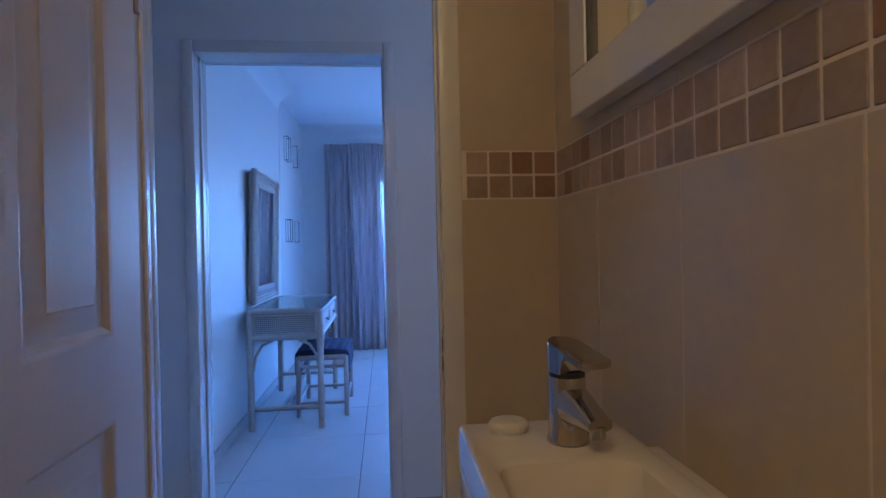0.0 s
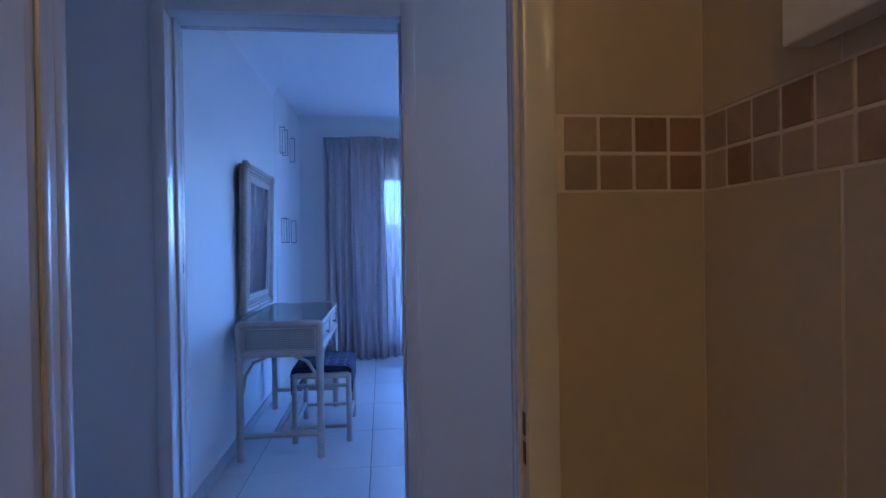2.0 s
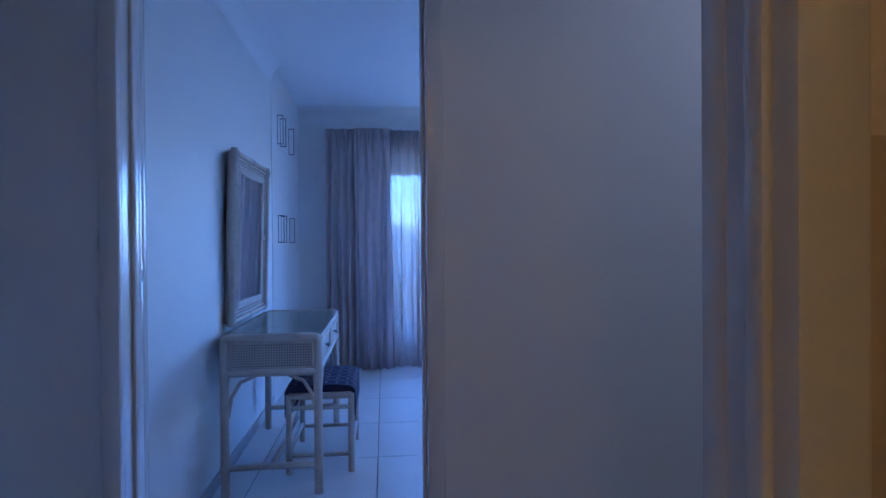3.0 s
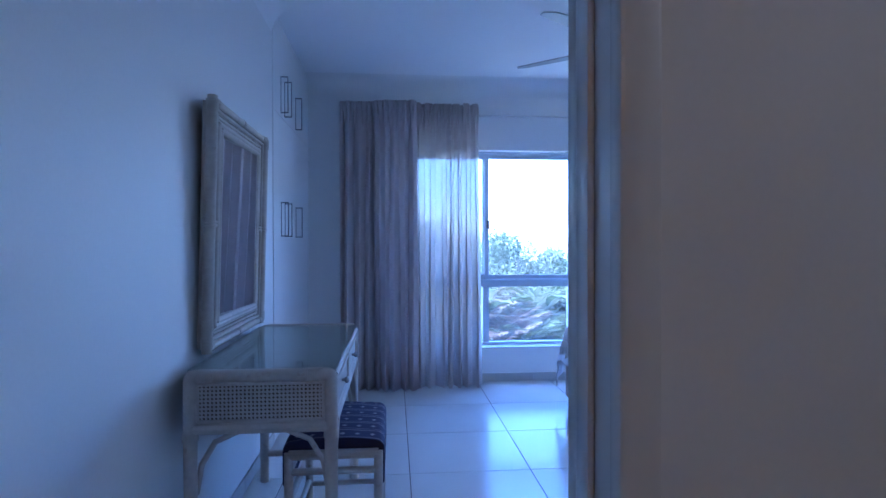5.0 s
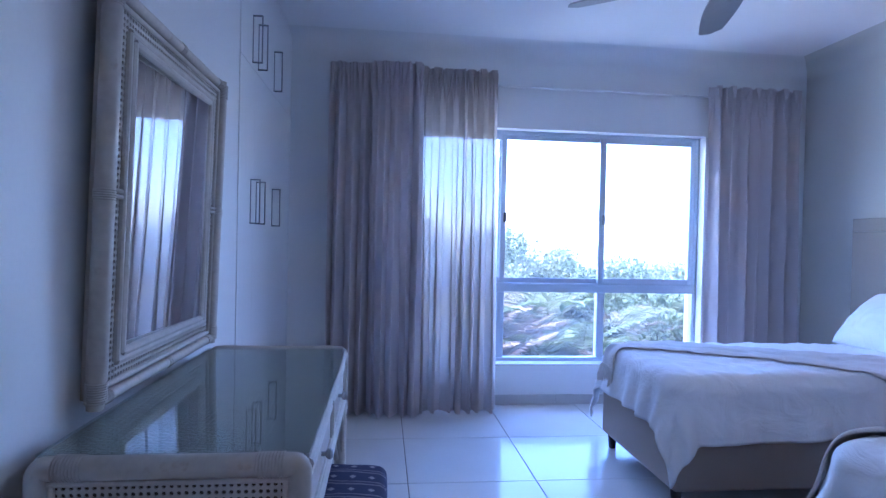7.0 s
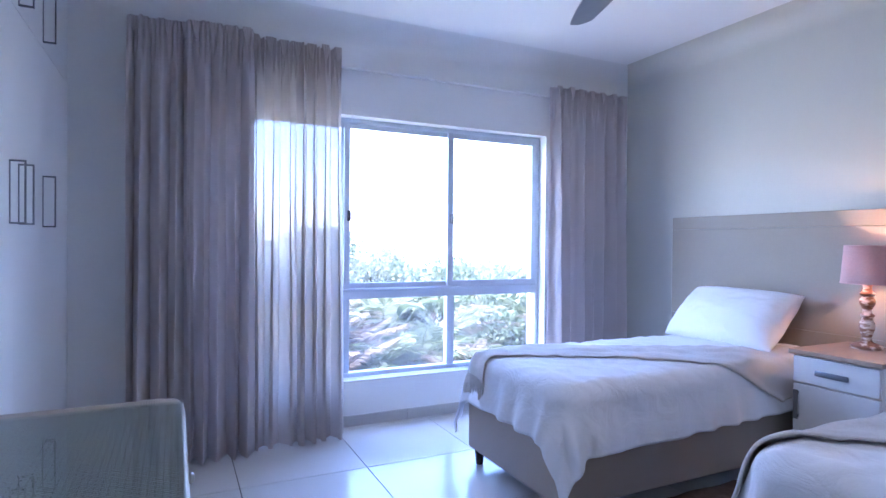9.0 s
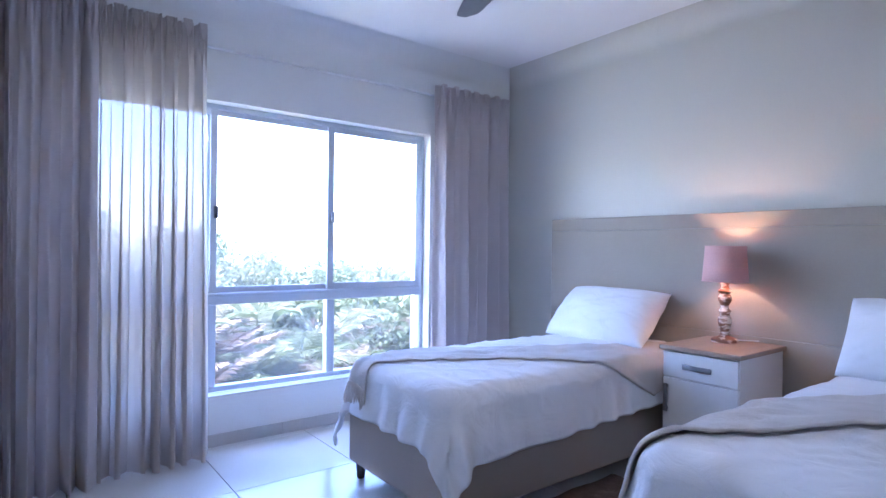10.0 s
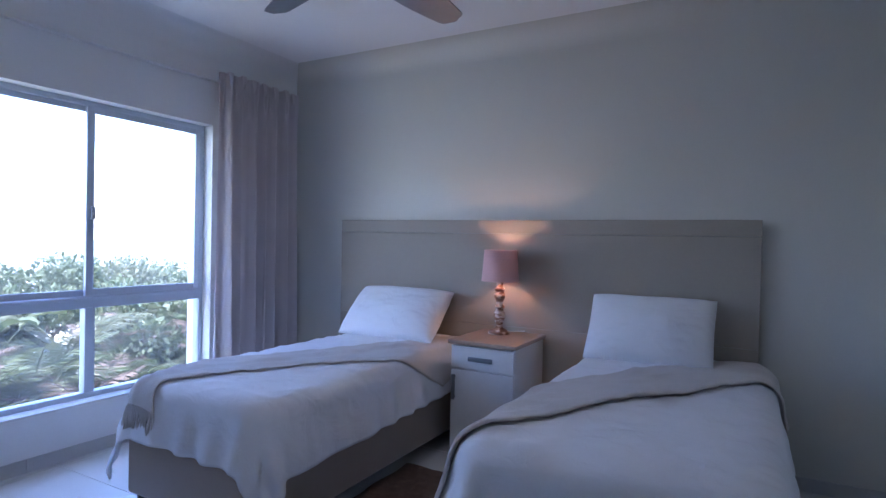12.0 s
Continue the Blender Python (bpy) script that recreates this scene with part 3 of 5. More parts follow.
def tap():
    root = thing("basin_tap", (0.412, 0.976, BASIN_Z), "chrome single-lever mixer tap on the basin", "tap", turn=-76)
    root.scale = (1.0, 1.0, 1.12)
    # local x is the way the spout points
    part("body", turned([(0.030, 0), (0.030, 0.004), (0.028, 0.008), (0.0265, 0.03), (0.0255, 0.068), (0.0255, 0.082)], seg=28), CHROME, root)
    # the spout leaves the upper body as a thick wedge and narrows to the outlet
    bm = bmesh.new()
    rings = []
    for t in (k / 8 for k in range(9)):
        x, top, low = 0.002 + 0.074 * t, 0.081 - 0.036 * t, 0.022 + 0.008 * t
        half, mid, hgt = 0.0245 - 0.006 * t, (top + low) / 2, (top - low) / 2
        rings.append([bm.verts.new((x, half * math.copysign(abs(math.cos(a)) ** 0.7, math.cos(a)), mid + hgt * math.copysign(abs(math.sin(a)) ** 0.7, math.sin(a))))
                      for a in (2 * math.pi * j / 20 for j in range(20))])
    for r0, r1 in zip(rings, rings[1:]):
        for j in range(20):
            bm.faces.new((r0[j], r0[(j + 1) % 20], r1[(j + 1) % 20], r1[j]))
    bm.faces.new(rings[-1])
    bm.faces.new(rings[0][::-1])
    tube([(0.068, 0, 0.036), (0.068, 0, 0.022)], 0.0115, bm, 14)
    part("spout", bm, CHROME, root)
    part("collar", turned([(0.0245, 0.082), (0.0252, 0.085), (0.0245, 0.088)], seg=24), DARKMETAL, root)
    # lever: a round cap cut off by a flat plate that runs forward to a thin lip
    bm = bmesh.new()
    rings = []
    for t in (k / 26 for k in range(27)):
        x = -0.0285 + 0.103 * t
        back = math.sqrt(max(0.03, 1 - min(0.0, x / 0.0290) ** 2)) if x < 0 else 1.0
        tip = math.sqrt(max(0.10, 1 - max(0.0, (t - 0.93) / 0.075) ** 2))
        half = 0.0265 * back * (1 - 0.10 * max(0.0, t - 0.3)) * tip
        top = 0.127 - 0.018 * t
        low = 0.0875 if x < 0.020 else 0.0875 + (top - 0.007 - 0.0875) * smoothstep(0.020, 0.030, x)
        mid, hgt = (top + low) / 2, (top - low) / 2
        rings.append([bm.verts.new((x, q * half, mid + d * hgt)) for q, d in
                      ((-1, 0.86), (-0.93, 1.0), (0.93, 1.0), (1, 0.86), (0.985, 0.0), (0.97, -1.0), (-0.97, -1.0), (-0.985, 0.0))])
    for r0, r1 in zip(rings, rings[1:]):
        for j in range(8):
            bm.faces.new((r0[j], r0[(j + 1) % 8], r1[(j + 1) % 8], r1[j]))
    bm.faces.new(rings[-1])
    bm.faces.new(rings[0][::-1])
    part("lever", bm, CHROME, root)


def soap():
    bm = turned([(0.010, 0.0), (0.026, 0.001), (0.0295, 0.007), (0.0295, 0.015), (0.026, 0.0215), (0.018, 0.024), (0.006, 0.0235)], seg=28)
    ob = tagged(new("soap", finish("soap", bm, SOAP)), "round white bar of soap on the basin rim", "soap")
    ob.matrix_basis = pose(0.338, 1.028, BASIN_Z) @ Matrix.Diagonal((1.0, 0.85, 0.8, 1))


def bathroom_mirror():
    root = thing("bathroom_mirror", (0, 0, 0), "wall mirror in a wide white frame above the basin", "mirror")
    y0, y1, z0, z1, w, xf = 0.42, 1.285, 1.474, 2.12, 0.082, BX - 0.036
    for nm, a in (("frame_bottom", (y0, y1, z0, z0 + w)), ("frame_top", (y0, y1, z1 - w, z1)), ("frame_side", (y1 - w, y1, z0 + w, z1 - w)), ("frame_side", (y0, y0 + w, z0 + w, z1 - w))):
        part(nm, box(xf, BX - 0.0005, a[0], a[1], a[2], a[3], 0.003), GLOSS, root)
    part("glass", box(xf + 0.014, xf + 0.019, y0 + w - 0.004, y1 - w + 0.004, z0 + w - 0.004, z1 - w + 0.004), MIRROR, root, smooth=0)
    # dark strip standing in for the shaded gap between frame and glass
    part("bead", box(xf + 0.004, xf + 0.0138, y1 - w - 0.006, y1 - w - 0.0005, z0 + w + 0.001, z1 - w - 0.001), DARKMETAL, root)


basin()
tap()
soap()
bathroom_mirror()

# ---- small fittings by the bedroom door ----
sw = thing("light_switch", (XL, 3.30, 1.455), "white plastic light switch on the wall by the door", "switch")
part("plate", box(0.0005, 0.009, -0.036, 0.036, -0.022, 0.022, 0.003), PLASTIC, sw)
part("rocker", box(0.0085, 0.013, -0.010, 0.010, -0.014, 0.014, 0.002), PLASTIC, sw)
dome = thing("wall_sensor", (XL, 3.30, 1.532), "small round pale plastic sensor on the wall", "sensor")
bm = turned([(0.034, 0.0005), (0.034, 0.006), (0.028, 0.011), (0.010, 0.013)], seg=24)
bm.transform(Matrix.Rotation(radians(90), 4, "Y"))
part("cover", bm, PLASTIC, dome)


# ---- rattan wall mirror ----
def wrap(bm, p, way, r, n=5, pitch=0.006, wire=0.0022):
    """Turns of cane binding round a bar."""
    way = Vector(way).normalized()
    side = way.cross(Vector((0.3, 0.5, 0.8))).normalized()
    up = way.cross(side)
    for k in range(n):
        c = Vector(p) + way * (k - (n - 1) / 2) * pitch
        pts = [c + r * (math.cos(a) * side + math.sin(a) * up) for a in (2 * math.pi * j / 12 for j in range(13))]
        tube(pts, wire, bm, 5, cap=False)
    return bm


def cane_panel(w, h, pitch, hole, thick=0.003):
    """Woven cane sheet with rows of eight-sided holes, lying in the local x-z plane from 0."""
    nx, nz = max(1, round(w / pitch)), max(1, round(h / pitch))
    px, pz = w / nx, h / nz
    verts, faces = [], []
    for i in range(nx):
        for j in range(nz):
            cx, cz = (i + 0.5) * px, (j + 0.5) * pz
            base = len(verts)
            for k in range(8):
                a = math.pi / 8 + k * math.pi / 4
                sq = 1 / max(abs(math.cos(a)), abs(math.sin(a)))
                verts.append((cx + px / 2 * math.cos(a) * sq, 0.0, cz + pz / 2 * math.sin(a) * sq))
            for k in range(8):
                a = math.pi / 8 + k * math.pi / 4
                verts.append((cx + hole * px * math.cos(a), -0.0006, cz + hole * pz * math.sin(a)))
            for k in range(8):
                a = math.pi / 8 + k * math.pi / 4
                verts.append((cx + hole * px * math.cos(a), thick, cz + hole * pz * math.sin(a)))
            corners = len(verts)
            for sx, sz in ((1, 1), (-1, 1), (-1, -1), (1, -1)):
                verts.append((cx + sx * px / 2, 0.0, cz + sz * pz / 2))
            for k in range(8):
                k1 = (k + 1) % 8
                if k % 2 == 0:
                    faces.append((base + k, corners + k // 2, base + k1, base + 8 + k1, base + 8 + k))
                else:
                    faces.append((base + k, base + k1, base + 8 + k1, base + 8 + k))
                faces.append((base + 8 + k, base + 8 + k1, base + 16 + k1, base + 16 + k))
    me = bpy.data.meshes.new("cane")
    me.from_pydata(verts, [], faces)
    bm = bmesh.new()
    bm.from_mesh(me)
    bpy.data.meshes.remove(me)
    bmesh.ops.remove_doubles(bm, verts=bm.verts, dist=0.0002)
    return bm


def wall_mirror():
    y0, y1, z0, z1 = 4.388, 5.290, 0.824, 1.822
    root = thing("wall_mirror", (XL, 0, 0), "square wall mirror in a whitewashed rattan and cane frame", "mirror")
    # it hangs from a wire, so the top leans out from the wall
    root.matrix_basis = pose(XL, 0, z0, 0, 1.6, 0) @ pose(0, 0, -z0)
    X = 0.042
    ro, ri = 0.022, 0.0125
    SB, TB = 0.150, 0.120     # width of the frame at the sides and at top and bottom
    # thick outer bars with rounded corners
    a, b, c, d = y0 + ro, y1 - ro, z0 + ro, z1 - ro
    for nm, p, q in (("outer_bar", (X, a, c - ro * 0.8), (X, a, d + ro * 0.8)), ("outer_bar", (X, b, c - ro * 0.8), (X, b, d + ro * 0.8)),
                     ("outer_bar", (X, a, c), (X, b, c)), ("outer_bar", (X, a, d), (X, b, d))):
        p, q = Vector(p), Vector(q)
        pts = [p.lerp(q, k / 10) for k in range(11)]
        rr = ro if p.y == q.y else ro * 0.68
        rad = [rr * 0.86] + [rr * (1 + 0.03 * math.sin(3.1 * k + p.y * 9)) for k in range(9)] + [rr * 0.86]
        bm = tube(pts, rad, seg=12)
        for t in (0.04, 0.5, 0.96):
            wrap(bm, p.lerp(q, t), q - p, rr * 1.03, 9 if t != 0.5 else 5, 0.0055)
        part(nm, bm, RATTAN, root)
    # dark colour here stands in for the shade behind the cane strips
    part("back_board", box(0.002, 0.012, y0 + 0.052, y1 - 0.052, z0 + 0.052, z1 - 0.052), CANESHADE, root)
    for e in ((y0 + 0.034, y0 + 0.05, z0 + 0.02, z1 - 0.02), (y1 - 0.05, y1 - 0.034, z0 + 0.02, z1 - 0.02),
              (y0 + 0.05, y1 - 0.05, z0 + 0.02, z0 + 0.05), (y0 + 0.05, y1 - 0.05, z1 - 0.05, z1 - 0.02)):
        part("frame_back", box(0.001, 0.018, *e, 0.002), RATTAN, root)
    # slender bars either side of the cane strips
    for side, top, r in ((0.049, 0.046, ri * 0.6), (0.118, 0.097, ri * 0.9), (SB - 0.007, TB - 0.007, ri)):
        ya, yb, za, zb = y0 + side, y1 - side, z0 + top, z1 - top
        for p, q in (((X - 0.004, ya, za), (X - 0.004, ya, zb)), ((X - 0.004, yb, za), (X - 0.004, yb, zb)), ((X - 0.004, ya, za), (X - 0.004, yb, za)), ((X - 0.004, ya, zb), (X - 0.004, yb, zb))):
            part("inner_bar", tube([Vector(p).lerp(Vector(q), k / 6) for k in range(7)], r, None, 10), RATTAN, root)
    w, w2 = 0.060, 0.046
    for y, z, ww, hh in ((y0 + 0.056, z0 + 0.05, w, z1 - z0 - 0.1), (y1 - 0.056 - w, z0 + 0.05, w, z1 - z0 - 0.1),
                         (y0 + 0.118, z0 + 0.052, y1 - y0 - 0.236, w2), (y0 + 0.118, z1 - 0.052 - w2, y1 - y0 - 0.236, w2)):
        bm = cane_panel(ww, hh, 0.0150, 0.34)
        bm.transform(Matrix.Translation((0.036, y, z)) @ Matrix.Rotation(radians(90), 4, "Z"))
        part("cane_strip", bm, RATTAN, root, "open cane webbing")
    # short tie bars at half height and by the corners
    for y in (y0 + 0.036, y1 - 0.036):
        bm = bmesh.new()
        s = 1 if y < (y0 + y1) / 2 else -1
        for z in (1.322, 1.336):
            tube([(X, y, z), (X, y + s * 0.07, z)], 0.006, bm, 8)
        part("tie", bm, RATTAN, root)
    half, mid = (y1 - y0) / 2 - SB, (y0 + y1) / 2
    bm = box(-0.0025, 0.0025, -half, half, z0 + TB, z1 - TB)
    bm.transform(Matrix.Translation((0.030, mid, 0)) @ Matrix.Rotation(radians(-2.0), 4, "Z"))
    part("glass", bm, MIRROR, root, "mirror glass", smooth=0)


wall_mirror()


# ---- fitted wardrobe ----
def wardrobe():
    root = thing("wardrobe", (XL, 0, 0), "white built-in wardrobe with slim dark rectangular pulls, closed", "wardrobe")
    f = 0.0045
    part("body", box(0.0005, 0.002, 5.80, YW - 0.001, 0.0, CEILZ - 0.001), WARDROBE, root)
    ys = [5.80, 6.11, 6.55, 6.95, YW - 0.002]
    doors = []
    for z0, z1 in ((0.07, 2.098), (2.103, CEILZ - 0.03)):
        for a, b in zip(ys, ys[1:]):
            doors.append(part("cupboard_door", box(0.0022, f, a + 0.0003, b - 0.0003, z0, z1), WARDROBE, root))
    for y, z0, z1, dd in ((5.995, 1.30, 1.53, 0), (6.125, 1.30, 1.53, 1), (6.56, 1.30, 1.53, 2), (5.995, 2.125, 2.37, 4), (6.125, 2.125, 2.37, 5), (6.56, 2.125, 2.37, 6)):
        bm = bmesh.new()
        x = f + 0.050
        y += 0.05
        hw = 0.006
        box(x - 0.005, x, y - hw, y + hw, z0, z1, 0.001, bm)
        box(f - 0.0005, f + 0.003, y - hw, y + hw, z0, z1, 0.001, bm)
        for z in (z0, z1 - 0.006):
            box(f + 0.002, x - 0.004, y - hw, y + hw, z, z + 0.006, 0.001, bm)
        part("pull", bm, GREYMETAL, doors[dd], "slim dark metal pull")


wardrobe()


# ---- dressing table ----
def dressing_table():
    root = thing("dressing_table", (0, 0, 0), "whitewashed rattan dressing table with cane sides and glass top", "dressing table")
    x0, x1, y0, y1 = -0.780, -0.272, 4.122, 5.225
    top = 0.828
    rl = 0.022
    for y, s in ((y0 + 0.012, 1), (y1 - 0.012, -1)):
        for x in (x0 + 0.022, x1 - 0.02):
            pts = [(x, y, z) for z in (0.0, 0.05, 0.15, 0.35, 0.52, 0.60, 0.67)]
            bm = tube(pts, [rl * q for q in (1.05, 1.0, 1.08, 0.98, 1.0, 1.06, 1.06)], seg=12)
            wrap(bm, (x, y, 0.145), (0, 0, 1), rl * 1.08, 7)
            wrap(bm, (x, y, 0.600), (0, 0, 1), rl * 1.1, 5)
            part("leg", bm, RATTAN, root)
        # wrapped end rail with rounded shoulders, running up from the apron and over
        xa, xb = x0 + 0.022, x1 - 0.02
        pts = rounded_run([(xa, y, 0.635), (xa, y, 0.803), (xb, y, 0.803), (xb, y, 0.635)], 0.02, 0.016)
        bm = tube(pts, 0.0225, seg=12)
        for k in range(9):
            wrap(bm, (xb - 0.03 - 0.006 * k, y, 0.803), (1, 0, 0), 0.0232, 1)
            wrap(bm, (xa + 0.03 + 0.006 * k, y, 0.803), (1, 0, 0), 0.0232, 1)
        part("end_rail", bm, RATTAN, root, "cane-wrapped end rail")
        bm = tube([(xa, y, 0.628), (xb, y, 0.628)], 0.021, seg=10)
        part("lower_rail", bm, RATTAN, root)
        bm = bmesh.new()
        for z in (0.652, 0.776):
            tube([(xa + 0.02, y - s * 0.006, z), (xb - 0.02, y - s * 0.006, z)], 0.006, bm, 8)
        for x in (xa + 0.026, xb - 0.026):
            tube([(x, y - s * 0.006, 0.648), (x, y - s * 0.006, 0.780)], 0.006, bm, 8)
        part("bead", bm, RATTAN, root)
        bm = cane_panel(xb - xa - 0.05, 0.120, 0.0135, 0.32)
        bm.transform(Matrix.Translation((xa + 0.025, y - 0.004, 0.654)))
        part("cane_panel", bm, RATTAN, root, "open cane webbing")
        # dark sheet painting the shaded inside seen through the cane holes
        part("cane_shade_backing", box(xa + 0.02, xb - 0.02, *(sorted((y + s * 0.010, y + s * 0.014))), 0.650, 0.778), CANESHADE, root)
        # low stretcher with a bound middle, and bent braces under the apron
        bm = tube([(xa, y, 0.145), ((xa + xb) / 2, y, 0.148), (xb, y, 0.145)], 0.0165, seg=10)
        wrap(bm, ((xa + xb) / 2, y, 0.148), (1, 0, 0), 0.0175, 7)
        part("stretcher", bm, RATTAN, root)
        for x, sx in ((xa, 1), (xb, -1)):
            pts = [(x + sx * 0.012, y + s * 0.02, 0.40), (x + sx * 0.03, y + s * 0.02, 0.50), (x + sx * 0.075, y + s * 0.02, 0.575), (x + sx * 0.15, y + s * 0.02, 0.608)]
            part("brace", tube(pts, 0.010, seg=8), RATTAN, root)
    part("long_stretcher", tube([((x0 + x1) / 2, y0 + 0.02, 0.148), ((x0 + x1) / 2 + 0.004, (y0 + y1) / 2, 0.152), ((x0 + x1) / 2, y1 - 0.02, 0.148)], 0.0145, seg=10), RATTAN, root)
    # case coloured dark for the shade inside it, woven top and glass
    part("case", box(x0 + 0.006, x1 - 0.028, y0 + 0.03, y1 - 0.03, 0.636, 0.792, 0.003), CANESHADE, root)
    part("top_board", box(x0 + 0.004, x1 - 0.006, y0 + 0.032, y1 - 0.032, 0.792, 0.8150, 0.002), CANEWEAVE, root, "woven cane top")
    part("glass", box(x0 + 0.004, x1 - 0.004, y0 + 0.034, y1 - 0.034, 0.8155, 0.8210, 0.001), TOPGLASS, root, "clear glass sheet", smooth=0)
    for z, r in ((0.796, 0.011), (0.642, 0.013)):
        part("front_rail", tube([(x1 - 0.008, y0 + 0.03, z), (x1 - 0.008, y1 - 0.03, z)], r, seg=10), RATTAN, root)
    for a, b in ((y0 + 0.055, (y0 + y1) / 2 - 0.012), ((y0 + y1) / 2 + 0.012, y1 - 0.055)):
        dr = part("drawer", box(x1 - 0.027, x1 - 0.010, a, b, 0.660, 0.768, 0.003), RATTAN, root)
        bm = bmesh.new()
        for p, q in (((a + 0.008, 0.668), (b - 0.008, 0.668)), ((a + 0.008, 0.760), (b - 0.008, 0.760)), ((a + 0.008, 0.668), (a + 0.008, 0.760)), ((b - 0.008, 0.668), (b - 0.008, 0.760))):
            tube([(x1 - 0.008, *p), (x1 - 0.008, *q)], 0.005, bm, 6)
        part("drawer_bead", bm, RATTAN, dr)
        bm = turned([(0.006, 0), (0.006, 0.010), (0.012, 0.015), (0.0135, 0.022), (0.009, 0.028), (0.002, 0.029)], seg=16)
        bm.transform(Matrix.Translation((x1 - 0.010, (a + b) / 2, 0.714)) @ Matrix.Rotation(radians(90), 4, "Y"))
        part("knob", bm, STEEL, dr, "small turned knob")
    part("front_brace", tube([(x1 - 0.012, y1 - 0.02, 0.42), (x1 - 0.012, y1 - 0.05, 0.53), (x1 - 0.012, y1 - 0.14, 0.624)], 0.010, seg=8), RATTAN, root)
    part("front_brace", tube([(x1 - 0.012, y0 + 0.02, 0.42), (x1 - 0.012, y0 + 0.05, 0.53), (x1 - 0.012, y0 + 0.14, 0.624)], 0.010, seg=8), RATTAN, root)


def cane_weave():
    m = surface("woven_cane_top", (0.30, 0.28, 0.24), 0.6, vary=0.15, grain=60, patch=4, bump=0.0)
    n, l = m.node_tree.nodes, m.node_tree.links
    p = n["Principled BSDF"]
    co = n.new("ShaderNodeTexCoord")
    br = n.new("ShaderNodeTexBrick")
    br.inputs["Scale"].default_value = 1.0
    br.inputs["Brick Width"].default_value, br.inputs["Row Height"].default_value, br.inputs["Mortar Size"].default_value = 0.024, 0.009, 0.0016
    br.inputs["Color1"].default_value, br.inputs["Color2"].default_value, br.inputs["Mortar"].default_value = (0.56, 0.53, 0.47, 1), (0.46, 0.43, 0.38, 1), (0.20, 0.185, 0.16, 1)
    l.new(co.outputs["Object"], br.inputs["Vector"])
    l.new(br.outputs["Color"], p.inputs["Base Color"])
    b = n.new("ShaderNodeBump")
    b.inputs["Strength"].default_value, b.inputs["Distance"].default_value, b.invert = 0.6, 0.002, True
    l.new(br.outputs["Fac"], b.inputs["Height"])
    l.new(b.outputs[0], p.inputs["Normal"])
    return m


CANEWEAVE = cane_weave()
dressing_table()


# ---- stool ----
def stool():
    root = thing("stool", (-0.312, 4.660, 0), "whitewashed rattan stool with a blue patterned cushion", "stool")
    a, b = 0.172, 0.262
    for sx in (-1, 1):
        for sy in (-1, 1):
            bm = tube([(sx * a, sy * b, z) for z in (0, 0.06, 0.25, 0.38, 0.440)], [0.019, 0.018, 0.0175, 0.018, 0.018], seg=12)
            wrap(bm, (sx * a, sy * b, 0.10), (0, 0, 1), 0.0195, 5)
            part("leg", bm, RATTAN, root)
    for sy in (-1, 1):
        part("seat_rail", tube([(-a, sy * b, 0.430), (a, sy * b, 0.430)], 0.019, seg=10), RATTAN, root)
        part("seat_rail", tube([(-a, sy * b, 0.366), (a, sy * b, 0.366)], 0.014, seg=10), RATTAN, root)
        part("stretcher", tube([(-a, sy * b, 0.10), (a, sy * b, 0.10)], 0.0125, seg=10), RATTAN, root)
    for sx in (-1, 1):
        part("side_rail", tube([(sx * a, -b, 0.366), (sx * a, b, 0.366)], 0.014, seg=10), RATTAN, root)
        part("stretcher", tube([(sx * a, -b, 0.115), (sx * a, b, 0.115)], 0.0125, seg=10), RATTAN, root)

    def top(u, v):
        # rolled over the two side rails
        s = (u - 0.5) * 2
        y = (v - 0.5) * 2 * (b - 0.004)
        run = abs(s) * 0.345
        flat = 0.160
        if run < flat:
            x, z = run, 0.492 - 0.010 * (run / flat) ** 2
        else:
            ang = min(math.pi / 2, (run - flat) / 0.036)
            rest = max(0, (run - flat) - 0.036 * math.pi / 2)
            x, z = flat + 0.036 * math.sin(ang), 0.482 - 0.036 * (1 - math.cos(ang)) - rest
        z += 0.006 * (1 - (2 * v - 1) ** 4) + 0.003 * noise.noise(Vector((x * 14, y * 14, 2)))
        return (math.copysign(x, s), y, z)

    bm = grid(45, 23, top)
    geo = bmesh.ops.extrude_face_region(bm, geom=list(bm.faces))
    for v in geo["geom"]:
        if isinstance(v, bmesh.types.BMVert):
            v.co = Vector((v.co.x * 0.9, v.co.y * 0.985, min(v.co.z, 0.452) - 0.028))
    part("cushion", bm, STOOLCLOTH, root, "dark blue patterned woven cushion", smooth=60)


stool()


